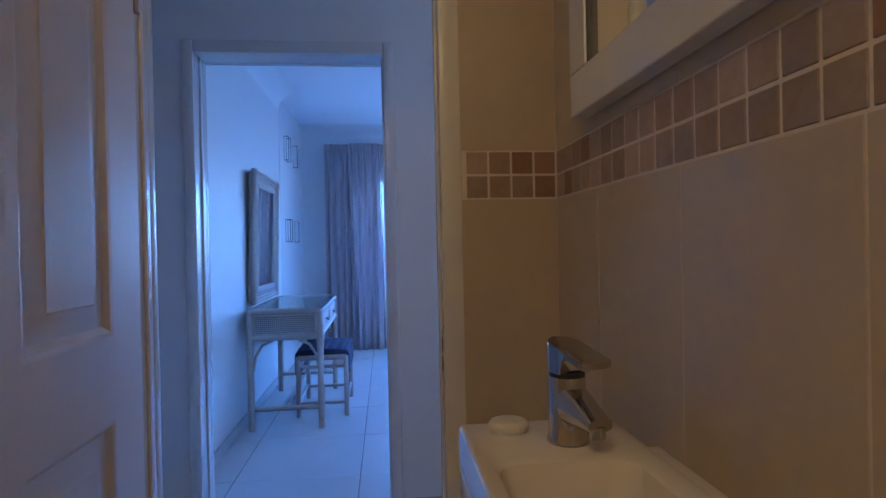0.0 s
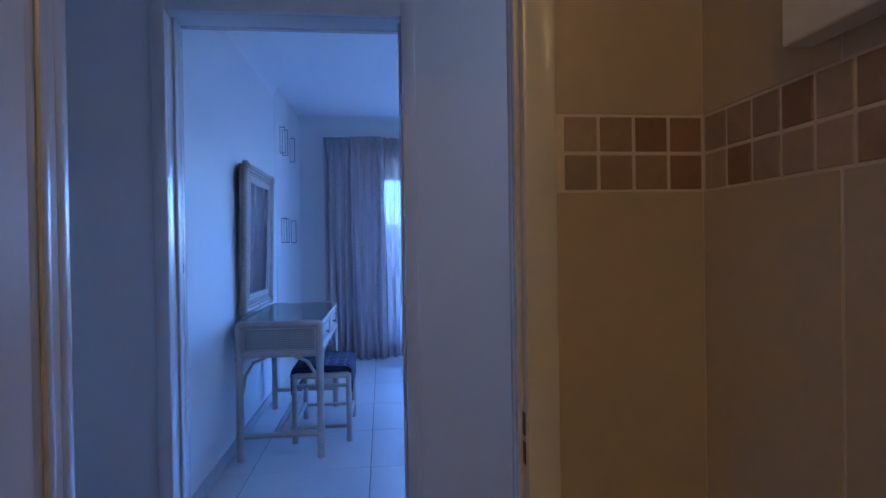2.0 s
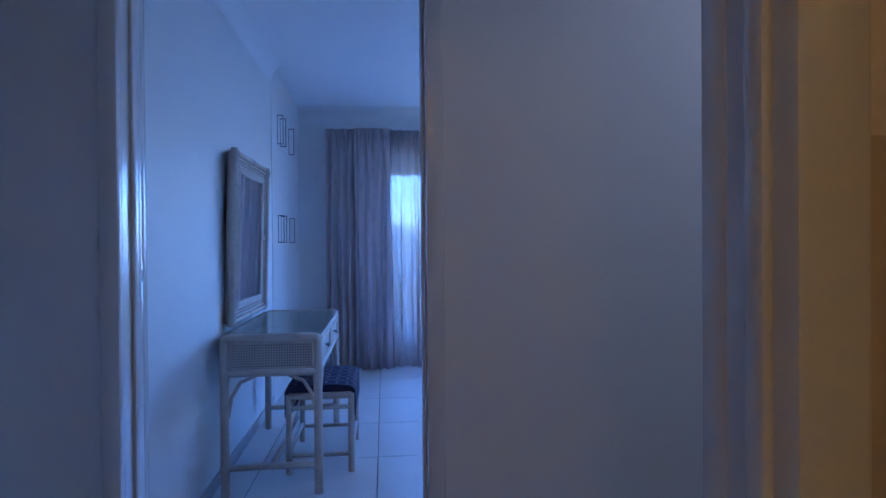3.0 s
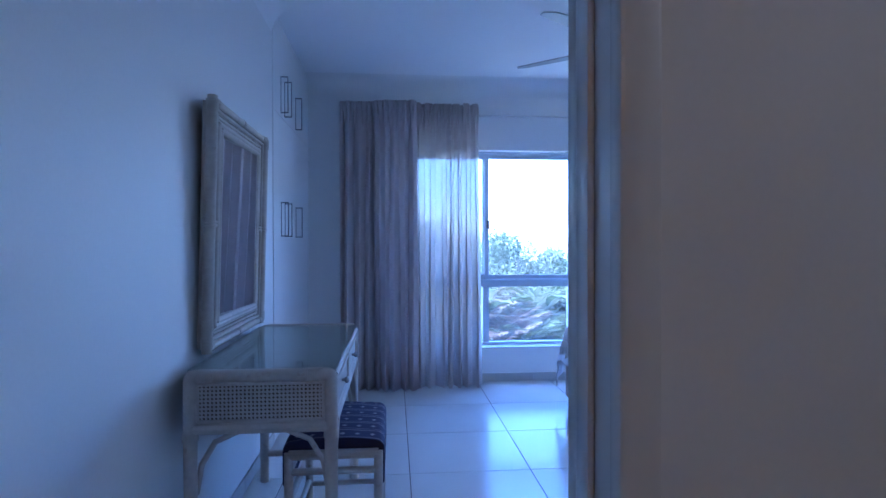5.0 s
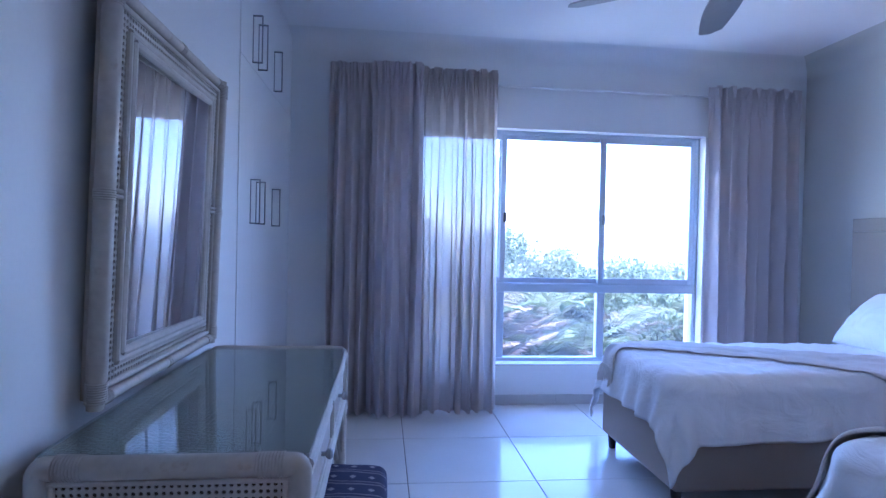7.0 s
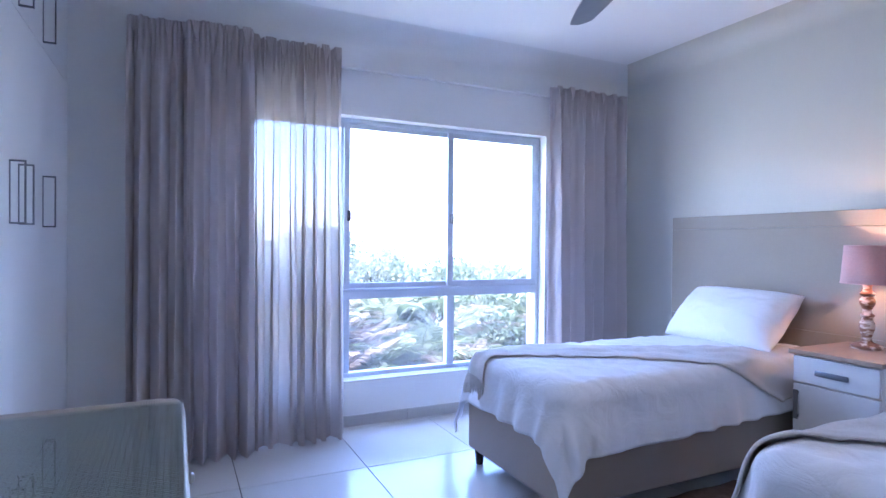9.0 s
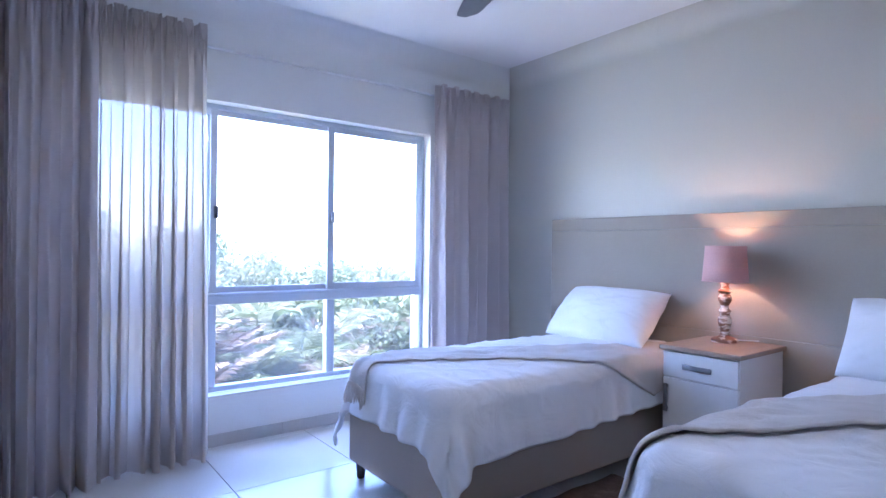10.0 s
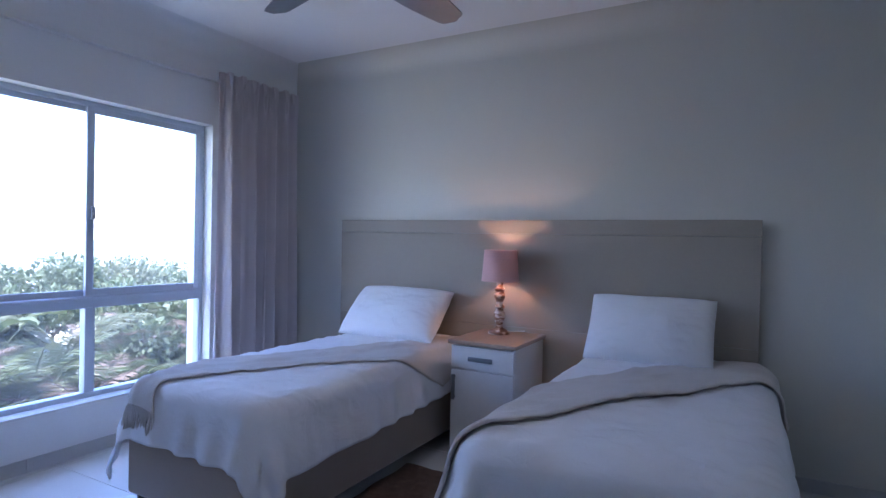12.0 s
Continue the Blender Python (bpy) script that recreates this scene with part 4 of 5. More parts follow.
# ---- curtains ----
def curtain(name, x0, x1, y, z0, z1, mat, folds, amp, seed, label, gather=0.0, thick=0.004, swing=0.075):
    root = thing(name, (0, 0, 0), label, "curtain")
    rnd = random.Random(seed)
    ph = [rnd.uniform(-0.6, 0.6) for _ in range(folds + 2)]
    am = [rnd.uniform(0.55, 1.25) for _ in range(folds + 2)]

    def wob(s, arr):
        k = s * folds
        i = int(k)
        f = k - i
        f = f * f * (3 - 2 * f)
        return arr[min(i, folds)] * (1 - f) + arr[min(i + 1, folds + 1)] * f

    def place(u, v):
        z = z1 - (z1 - z0) * v
        head = 1 - smoothstep(0.03, 0.13, v)
        low = smoothstep(0.1, 1.0, v)
        a = amp * wob(u, am) * (0.62 + 0.38 * low) * (1 - 0.5 * head)
        w = u + (0.5 / folds) * noise.noise(Vector((u * folds * 0.45, 0.12 * z, seed + 2.5)))
        p = 2 * math.pi * folds * w + wob(u, ph) * (1.0 + 0.5 * low)
        sn = math.sin(p)
        yy = y + a * math.copysign(abs(sn) ** 0.75, sn) + 0.14 * a * math.sin(2 * p + 1.3 + 2 * low) * low
        yy += head * 0.021 * math.sin(2 * math.pi * folds * 3 * u + 1.0 + math.sin(u * 21 + seed))
        x = x0 + (x1 - x0) * u - gather * (u - 0.5) * math.sin(math.pi * min(1, v * 1.1)) * 0.1
        x += swing * (x1 - x0) / folds * math.sin(2 * p) * (0.5 + 0.5 * low) * (1 - head)
        x += 0.010 * low * math.sin(p * 0.5 + seed) + 0.004 * noise.noise(Vector((u * 6, z * 1.2, seed)))
        yy += 0.003 * noise.noise(Vector((u * 8, z * 1.5, seed + 5)))
        if v > 0.999:
            z += 0.004 * math.sin(p)
        return (x, yy, z)

    rows = [0, 0.008, 0.02, 0.035, 0.05, 0.065, 0.08, 0.1, 0.13] + [0.13 + 0.87 * k / 26 for k in range(1, 27)]
    bm = bmesh.new()
    nu = folds * 28 + 1
    vs = [[bm.verts.new(place(i / (nu - 1), v)) for v in rows] for i in range(nu)]
    for i in range(nu - 1):
        for j in range(len(rows) - 1):
            bm.faces.new((vs[i][j], vs[i + 1][j], vs[i + 1][j + 1], vs[i][j + 1]))
    ob = part("cloth", bm, mat, root, smooth=80)
    if thick:
        mod = ob.modifiers.new("thickness", "SOLIDIFY")
        mod.thickness = thick
    # stitched pinch pleats of the heading
    for k in range(folds):
        u = (k + 0.5) / folds
        x, yy, z = place(u, 0.03)
        bm = bmesh.new()
        for d in (-0.010, 0.0, 0.010):
            tube([(x + d * 1.6, yy - 0.004, z1 + 0.002), (x + d * 0.9, yy - 0.012, z1 - 0.05), (x + d * 0.5, yy - 0.008, z1 - 0.09)], [0.008, 0.0075, 0.003], bm, 7)
        part("pleat", bm, mat, root, smooth=80)
    return root


RAILZ = 2.410
rail = thing("curtain_rail", (0, 0, 0), "slim white curtain track along the window wall", "curtain rail")
part("track", box(-0.52, 3.02, YW - 0.040, YW - 0.0005, RAILZ - 0.007, RAILZ + 0.007, 0.003), WALL, rail)
for x in (-0.51, 3.01):
    part("end_stop", box(x - 0.008, x + 0.008, YW - 0.046, YW - 0.0385, RAILZ - 0.008, RAILZ + 0.008, 0.002), WALL, rail)
curtain("curtain", -0.535, -0.20, 7.045, 0.010, 2.462, CURTAIN, 4, 0.072, 3, "gathered mauve-grey lined curtain by the wardrobe")
curtain("curtain", -0.235, 0.115, 6.985, 0.010, 2.462, CURTAIN, 4, 0.078, 7, "gathered mauve-grey lined curtain hanging to the floor")
curtain("sheer_curtain", 0.085, 0.665, 7.060, 0.012, 2.458, SHEER, 7, 0.064, 11, "pale translucent sheer curtain drawn aside", thick=0.0, swing=0.27)
curtain("curtain", 2.285, 3.015, 7.075, 0.010, 2.440, CURTAIN, 7, 0.064, 17, "gathered mauve-grey lined curtain behind the bed")


# ---- beds ----
BED_L, BED_W, BED_TOP = 1.93, 0.90, 0.625


def drape(u, v, off, seed):
    """Where a point of a bedspread lies: u along the bed from the foot, v across; past the edges it hangs."""
    r, round_off, half = 0.085, 0.14, BED_W / 2 + 0.014
    a = max(0.0, round_off - u)
    b = max(0.0, abs(v) - (half - round_off))
    side = 1 if v > 0 else -1
    d = math.hypot(a, b)
    dirx, diry = (a / d, b / d) if d > 1e-6 else (0.0, 0.0)
    flat = round_off - r
    bend = max(0.0, d - flat)
    if bend < r * math.pi / 2:
        out, drop = min(d, flat) + r * math.sin(bend / r), r * (1 - math.cos(bend / r))
    else:
        out, drop = round_off, r + bend - r * math.pi / 2
    hang = smoothstep(0.04, 0.25, drop)
    corner = min(1.0, 2.6 * dirx * diry)
    edge = v if a > b else u
    fold = math.sin(edge * 26 + 3 * math.sin(edge * 5 + seed)) * 0.010 + 0.010 * noise.noise(Vector((edge * 12, drop * 2, seed)))
    fold += corner * 0.014 * math.sin(math.atan2(b, a + 1e-9) * 7)
    out += off + hang * (1.1 * fold + 0.13 * drop + 0.10 * corner * drop)
    x = max(u, round_off) - out * dirx
    y = side * (min(abs(v), half - round_off) + out * diry)
    crown = 0.018 * (1 - (v / half) ** 2) * (1 if abs(v) < half else 0)
    ripple = 0.010 * noise.noise(Vector((u * 3.5, v * 3.5, seed))) + 0.007 * noise.noise(Vector((u * 9, v * 13, seed + 3))) + 0.009 * (1 - abs(noise.noise(Vector((u * 7 + v * 5, v * 4 - u * 2, seed + 8))))) ** 6
    z = BED_TOP - drop + (crown + ripple) * (1 - hang) + off * (1 - smoothstep(0, 0.06, drop))
    return Vector((x, y, z))


def pillow(w, d, t, seed):
    bm = bmesh.new()
    n = 44
    for side in (1, -1):
        def place(i, j):
            s, q = 2 * i - 1, 2 * j - 1
            puff = max(0.0, (1 - abs(s) ** 2.6) * (1 - abs(q) ** 2.1)) ** 0.5
            edge = max(abs(s), abs(q)) ** 3
            wr = 0.016 * noise.noise(Vector((s * 2.2, q * 2.2, seed + side)))
            wr += (0.006 + 0.012 * edge) * (0.5 - abs(noise.noise(Vector((s * 3.5 + q, q * 4.5 - s, seed + 3 * side)))))
            wr += 0.004 * noise.noise(Vector((s * 9, q * 7, seed)))
            soft = 1 - 0.02 * (s * q) ** 4
            return (s * w / 2 * soft * (1 - 0.035 * (1 - q * q)), q * d / 2 * soft * (1 - 0.05 * (1 - s * s)), side * (t / 2 * puff + puff * wr))
        grid(n, n, place, bm)
    bmesh.ops.remove_doubles(bm, verts=bm.verts, dist=0.0008)
    return bm


def bed(y_mid, x_foot, seed, name_label, wide=1.0, tall=1.0):
    """Local x runs from the foot to the head."""
    root = thing("bed", (x_foot, y_mid, 0), name_label, "bed", "single beds")
    root.scale = (1, wide, tall)
    h = BED_W / 2
    base = part("base", box(0.03, BED_L, -h + 0.015, h - 0.015, 0.085, 0.395, 0.018, seg=3), BEDBASE, root, "taupe upholstered bed base")
    for x in (0.075, BED_L - 0.08):
        for y in (-h + 0.075, h - 0.075):
            part("leg", turned([(0.019, 0), (0.021, 0.01), (0.027, 0.075), (0.027, 0.088)], (x, y, 0), seg=14), LEGWOOD, root)
    part("mattress", box(0.045, BED_L, -h + 0.03, h - 0.03, 0.397, 0.592, 0.088, seg=5), DUVET, root, "white mattress")

    def cover(i, j):
        t = 2 * j - 1
        v0 = -(h + 0.275 - 0.045 * smoothstep(0.2, 1.0, i) + 0.03 * smoothstep(0.22, 0.0, i))
        v1 = h + 0.25 + 0.05 * smoothstep(0.25, 0.0, i)
        v = v0 + (v1 - v0) * j
        foot = 0.205 + 0.02 * (1 - j) + 0.045 * abs(t) ** 4
        u = -foot + (BED_L - 0.03 + foot) * (i ** 1.05)
        return drape(u, v, 0.0, seed)

    ob = part("duvet", grid(120, 110, cover), DUVET, root, "rumpled white cotton duvet", smooth=80)
    mod = ob.modifiers.new("thickness", "SOLIDIFY")
    mod.thickness, mod.offset = 0.012, -1
    return root


def along(points, s):
    """A smooth run through a few (u, v) pairs."""
    k = s * (len(points) - 1)
    i = min(int(k), len(points) - 2)
    f = k - i
    p0, p1, p2, p3 = (Vector(points[min(max(j, 0), len(points) - 1)]) for j in (i - 1, i, i + 1, i + 2))
    return 0.5 * (2 * p1 + (p2 - p0) * f + (2 * p0 - 5 * p1 + 4 * p2 - p3) * f * f + (3 * p1 - p0 - 3 * p2 + p3) * f ** 3)


def throw(y_mid, x_foot, seed, upper, lower, wide=1.0, tall=1.0):
    """A light throw between two edge lines on the bedspread."""
    root = thing("throw_blanket", (x_foot, y_mid, 0), "beige knitted throw with fringed ends laid across the bed", "blanket", "throws on the beds")
    root.scale = (1, wide, tall)

    def place(i, j):
        u, v = along(upper, i).lerp(along(lower, i), j)
        rip = 0.006 * math.sin(j * 15 + 4 * i + seed) * math.sin(math.pi * j) + 0.007 * noise.noise(Vector((u * 5, v * 9, seed)))
        return drape(min(u, 1.88), v, 0.008 + 0.6 * rip + 0.008 * math.exp(-((j - 0.97) / 0.03) ** 2), seed)

    ob = part("cloth", grid(100, 30, place), THROW, root, smooth=80)
    mod = ob.modifiers.new("thickness", "SOLIDIFY")
    mod.thickness = 0.006
    bm = bmesh.new()
    rnd = random.Random(seed)
    for k in range(30):
        p = Vector(place(0.0, k / 29))
        q = Vector(place(0.02, k / 29))
        way = ((p - q).normalized() + Vector((-0.1, 0.0, -0.9))).normalized()
        c = p + way * 0.03 + Vector((rnd.uniform(-1, 1), rnd.uniform(-1, 1), 0)) * 0.005
        e = c + Vector((rnd.uniform(-0.3, 0.1), rnd.uniform(-0.3, 0.3), -1)).normalized() * 0.045
        tube([q + Vector((0, 0, 0.004)), p, c, e], [0.004, 0.006, 0.0045, 0.0035], bm, 6)
    tagged(part("fringe", bm, THROW, root, "knotted fringe", smooth=70), kind="stuff")


BED1_Y, BED2_Y, FOOT1, FOOT2 = 5.955, 4.215, 1.19, 1.23
bed(BED1_Y, FOOT1, 1.0, "single bed with white duvet on a taupe base by the window")
bed(BED2_Y, FOOT2, 6.0, "single bed with white duvet on a taupe base", 1.08, 1.03)
throw(BED1_Y, FOOT1, 1.0, ((-0.09, 0.46), (0.36, 0.43), (0.70, 0.27), (1.04, 0.06), (1.42, -0.11), (1.78, -0.25), (1.90, -0.56)),
      ((-0.10, 0.17), (0.05, 0.19), (0.17, 0.12), (0.42, -0.02), (0.70, -0.20), (1.00, -0.40), (1.40, -0.63)))
throw(BED2_Y, FOOT2, 6.0, ((0.20, 0.64), (0.55, 0.49), (0.94, 0.35), (1.24, 0.16), (1.63, -0.05), (1.86, -0.28), (1.92, -0.60)),
      ((-0.04, 0.62), (0.07, 0.44), (0.20, 0.34), (0.45, 0.20), (0.72, 0.05), (1.00, -0.13), (1.38, -0.36), (1.50, -0.66)), 1.08, 1.03)
for y, x, z, tilt, sd, wid, dep in ((BED1_Y + 0.055, 2.90, 0.795, -44, 2, 0.77, 0.45), (BED2_Y + 0.125, 2.95, 0.825, -56, 9, 0.69, 0.43)):
    ob = tagged(new("pillow", finish("pillow", pillow(wid, dep, 0.25, sd), DUVET, 70)), "plump white cotton pillow leaning against the headboard", "pillow", "pillows on the beds")
    ob.matrix_basis = pose(x, y, z, 0, tilt, 0) @ pose(0, 0, 0, 0, 0, 90)

# ---- headboard ----
HBX = 3.135
hb = thing("headboard", (0, 0, 0), "long beige upholstered wall headboard behind both beds", "headboard")
for z0, z1 in ((0.30, 0.7395), (0.7405, 1.3595), (1.3605, 1.452)):
    part("cushioned_panel", box(HBX, XR - 0.0005, 3.795, 6.690, z0, z1, 0.003, seg=2), HEADBOARD, hb)


# ---- bedside cabinet and lamp ----
def nightstand():
    x0, x1, y0, y1, zt = 2.60, 3.11, 5.00, 5.42, 0.714
    root = thing("nightstand", (0, 0, 0), "white bedside cabinet with a brown wooden top", "nightstand")
    part("body", box(x0 + 0.028, x1, y0 + 0.008, y1 - 0.008, 0.05, zt - 0.025, 0.003), CABINET, root)
    part("plinth", box(x0 + 0.05, x1 - 0.02, y0 + 0.02, y1 - 0.02, 0.0, 0.05), CABINET, root)
    part("top", box(x0 - 0.008, x1 + 0.005, y0 - 0.008, y1 + 0.008, zt - 0.025, zt, 0.004), TOPWOOD, root, "brown wooden top")
    for nm, z0, z1 in (("drawer", 0.545, zt - 0.032), ("door", 0.065, 0.538)):
        bm = box(x0 + 0.008, x0 + 0.0275, y0 + 0.010, y1 - 0.010, z0, z1, 0.004)
        piece = part(nm, bm, CABINET, root)
        bm = bmesh.new()
        if nm == "drawer":
            ym, zm = (y0 + y1) / 2, (z0 + z1) / 2
            box(x0 - 0.018, x0 - 0.010, ym - 0.078, ym + 0.078, zm - 0.015, zm + 0.012, 0.0035, bm)
            for y in (ym - 0.06, ym + 0.06):
                box(x0 - 0.011, x0 + 0.012, y - 0.006, y + 0.006, zm - 0.006, zm + 0.006, 0.001, bm)
        else:
            box(x0 - 0.018, x0 - 0.010, y1 - 0.048, y1 - 0.026, 0.36, 0.51, 0.003, bm)
            for z in (0.375, 0.495):
                box(x0 - 0.011, x0 + 0.005, y1 - 0.043, y1 - 0.031, z - 0.006, z + 0.006, 0.001, bm)
        part("handle", bm, GREYMETAL, piece, "dull grey metal bar handle")


def table_lamp():
    root = thing("table_lamp", LAMP_AT, "lit table lamp with pink shade and turned wooden foot", "lamp")
    root.scale = (1.06, 1.06, 1.06)
    prof = [(0.064, 0.0), (0.066, 0.006), (0.064, 0.016), (0.048, 0.024), (0.030, 0.030), (0.022, 0.040), (0.019, 0.055), (0.024, 0.070),
            (0.032, 0.095), (0.034, 0.115), (0.028, 0.135), (0.020, 0.150), (0.030, 0.158), (0.031, 0.166), (0.020, 0.174), (0.018, 0.190),
            (0.026, 0.205), (0.034, 0.222), (0.032, 0.240), (0.022, 0.255), (0.032, 0.264), (0.032, 0.272), (0.020, 0.280), (0.017, 0.300),
            (0.023, 0.312), (0.024, 0.330), (0.014, 0.338), (0.012, 0.350)]
    part("foot", turned(prof, seg=28), TURNED, root, "turned wooden foot with worn white paint", smooth=50)
    part("bulb_holder", turned([(0.010, 0.35), (0.015, 0.352), (0.015, 0.395), (0.008, 0.40)], seg=16), DARKMETAL, root)
    bm = bmesh.new()
    n = 40
    for r0, r1 in ((0.113, 0.099), (0.111, 0.097)):
        lo = [bm.verts.new((r0 * math.cos(2 * math.pi * k / n), r0 * math.sin(2 * math.pi * k / n), 0.320)) for k in range(n)]
        hi = [bm.verts.new((r1 * math.cos(2 * math.pi * k / n), r1 * math.sin(2 * math.pi * k / n), 0.505)) for k in range(n)]
        for k in range(n):
            bm.faces.new((lo[k], lo[(k + 1) % n], hi[(k + 1) % n], hi[k]))
    part("shade", bm, SHADE, root, "pink fabric shade")
    for z, r in ((0.320, 0.1125), (0.505, 0.0985)):
        part("shade_rim", tube([(r * math.cos(2 * math.pi * k / 32), r * math.sin(2 * math.pi * k / 32), z) for k in range(33)], 0.003, None, 6, cap=False), SHADE, root)
    bm = bmesh.new()
    for k in range(3):
        a = 2 * math.pi * k / 3
        tube([(0.012 * math.cos(a), 0.012 * math.sin(a), 0.36), (0.110 * math.cos(a), 0.110 * math.sin(a), 0.330)], 0.002, bm, 6)
    part("shade_carrier", bm, DARKMETAL, root)
    cord = tube([(0.06, -0.01, 0.008), (0.10, -0.05, 0.004), (0.15, -0.10, 0.004), (0.185, -0.13, 0.004)], 0.003, seg=6)
    part("cord", cord, PLASTIC, root)


nightstand()
table_lamp()


# ---- rug ----
def rug():
    x0, x1, y0, y1 = 1.16, 2.38, 4.62, 5.56

    def place(i, j):
        x, y = x0 + (x1 - x0) * i, y0 + (y1 - y0) * j
        return (x + 0.006 * math.sin(y * 22), y + 0.006 * math.sin(x * 19), 0.010 + 0.003 * noise.noise(Vector((x * 30, y * 30, 0))))

    bm = grid(60, 50, place)
    ret = bmesh.ops.extrude_face_region(bm, geom=list(bm.faces))
    for v in ret["geom"]:
        if isinstance(v, bmesh.types.BMVert):
            v.co.z = 0.0005
    rnd = random.Random(4)
    root = thing("rug", (0, 0, 0), "small dark brown patterned rug on the floor between the beds", "rug")
    part("rug_body", bm, RUG, root, smooth=60)
    bm = bmesh.new()
    for k in range(60):
        y = y0 + (y1 - y0) * (k + 0.5) / 70
        for x, s in ((x0, -1),):
            tube([(x, y, 0.006), (x + s * 0.03, y + rnd.uniform(-0.006, 0.006), 0.003)], 0.002, bm, 4)
    tagged(part("fringe", bm, RUG, root), kind="stuff")


rug()


# ---- ceiling fan ----
def fan():
    cx, cy = 1.205, 5.10
    root = thing("ceiling_fan", (cx, cy, 0), "grey five-blade ceiling fan with a lit round glass lamp", "ceiling fan")
    part("canopy", turned([(0.065, CEILZ - 0.0005), (0.065, CEILZ - 0.03), (0.045, CEILZ - 0.055), (0.016, CEILZ - 0.06)], seg=28), FANBLADE, root)
    part("rod", tube([(0, 0, CEILZ - 0.055), (0, 0, 2.37)], 0.012, seg=12), FANBLADE, root)
    part("motor", turned([(0.02, 2.405), (0.085, 2.40), (0.135, 2.375), (0.152, 2.345), (0.154, 2.302), (0.148, 2.292), (0.140, 2.290)], seg=40), FANBLADE, root)
    part("lamp_glass", turned([(0.138, 2.2895), (0.140, 2.278), (0.128, 2.262), (0.095, 2.249), (0.045, 2.242), (0.004, 2.240)], seg=40), LAMPGLASS, root, "lit white glass bowl")
    for k in range(5):
        ang = radians(140 - 72 * k)

        def blade(i, j):
            s = 0.10 + 0.60 * i
            w = 0.045 + 0.030 * math.sin(math.pi * min(1, i * 1.05) ** 0.8) + 0.01 * i
            w *= math.sqrt(max(0.0, 1 - max(0, (i - 0.93) / 0.07) ** 2)) if i > 0.93 else 1
            y = (2 * j - 1) * max(w, 0.004)
            return (s, y, 2.305 - y * 0.22)

        bm = grid(24, 7, blade)
        ret = bmesh.ops.extrude_face_region(bm, geom=list(bm.faces))
        for v in ret["geom"]:
            if isinstance(v, bmesh.types.BMVert):
                v.co.z += 0.006
        bm.transform(Matrix.Rotation(ang, 4, "Z"))
        part("blade", bm, FANBLADE, root, smooth=40)
        bm = box(0.12, 0.24, -0.016, 0.016, 2.316, 2.322, 0.002)
        bm.transform(Matrix.Rotation(ang, 4, "Z"))
        part("blade_iron", bm, DARKMETAL, root)


fan()

# ---- garden beyond the window ----
GZ = -0.25
bm = bmesh.new()
ys = [YOUT + 0.0, 9, 11, 14, 20, 40, 120, 600]
rows = []
for y in ys:
    rows.append([bm.verts.new((x, y, GZ + 0.05 * noise.noise(Vector((x, y, 0))) * (y > 8 and y < 30))) for x in (-600, -120, -40, -12, -6, -3, -1, 1, 3, 5, 8, 14, 40, 120, 600)])
for a, b in zip(rows, rows[1:]):
    for k in range(len(a) - 1):
        bm.faces.new((a[k], a[k + 1], b[k + 1], b[k]))
solid("ground", bm, GROUNDMAT, "garden soil and grass outside the window", "ground")


def leaf_cloud(count, blobs, size, seed, lie=0.5):
    """Many small pointed leaves scattered through uneven clumps."""
    rnd = np.random.RandomState(seed)
    verts, faces = [], []
    pick = rnd.randint(0, len(blobs), count)
    for k in range(count):
        cx, cy, cz, r = blobs[pick[k]]
        d = rnd.normal(size=3)
        d /= np.linalg.norm(d)
        rr = r * (0.35 + 0.75 * rnd.rand() ** 0.6)
        c = np.array((cx, cy, cz)) + d * rr * np.array((1, 1, 0.85))
        w = rnd.normal(size=3) * 0.8 + d
        w[2] -= lie * rnd.rand()
        w /= np.linalg.norm(w)
        s = np.cross(w, rnd.normal(size=3))
        s /= np.linalg.norm(s)
        up = np.cross(s, w)
        ln = size * (0.6 + 0.8 * rnd.rand())
        wd = ln * 0.26
        b = len(verts)
        verts += [tuple(c), tuple(c + w * ln * 0.45 + s * wd + up * wd * 0.25), tuple(c + w * ln), tuple(c + w * ln * 0.45 - s * wd + up * wd * 0.25)]
        faces += [(b, b + 1, b + 2), (b, b + 2, b + 3)]
    me = bpy.data.meshes.new("leaves")
    me.from_pydata(verts, [], faces)
    return me


def shrub(x, y, h, spread, seed, mat, leaf=0.11, count=2600):
    rnd = random.Random(seed)
    root = thing("shrub", (x, y, GZ), "leafy green garden shrub outside the window", "shrub", "garden shrubs")
    blobs = []
    bm = bmesh.new()
    for k in range(9):
        a = rnd.uniform(0, 6.28)
        rr = spread * rnd.uniform(0.2, 0.85)
        top = (rr * math.cos(a), rr * math.sin(a), h * rnd.uniform(0.45, 0.92))
        tube([(0.05 * math.cos(a), 0.05 * math.sin(a), -0.05), (top[0] * 0.45, top[1] * 0.45, top[2] * 0.5), top], [0.03, 0.02, 0.008], bm, 6)
        blobs.append((top[0], top[1], top[2], spread * rnd.uniform(0.28, 0.5)))
    part("stems", bm, BARK, root)
    me = leaf_cloud(count, blobs, leaf, seed)
    me.materials.append(mat)
    part("foliage", me, mat, root)


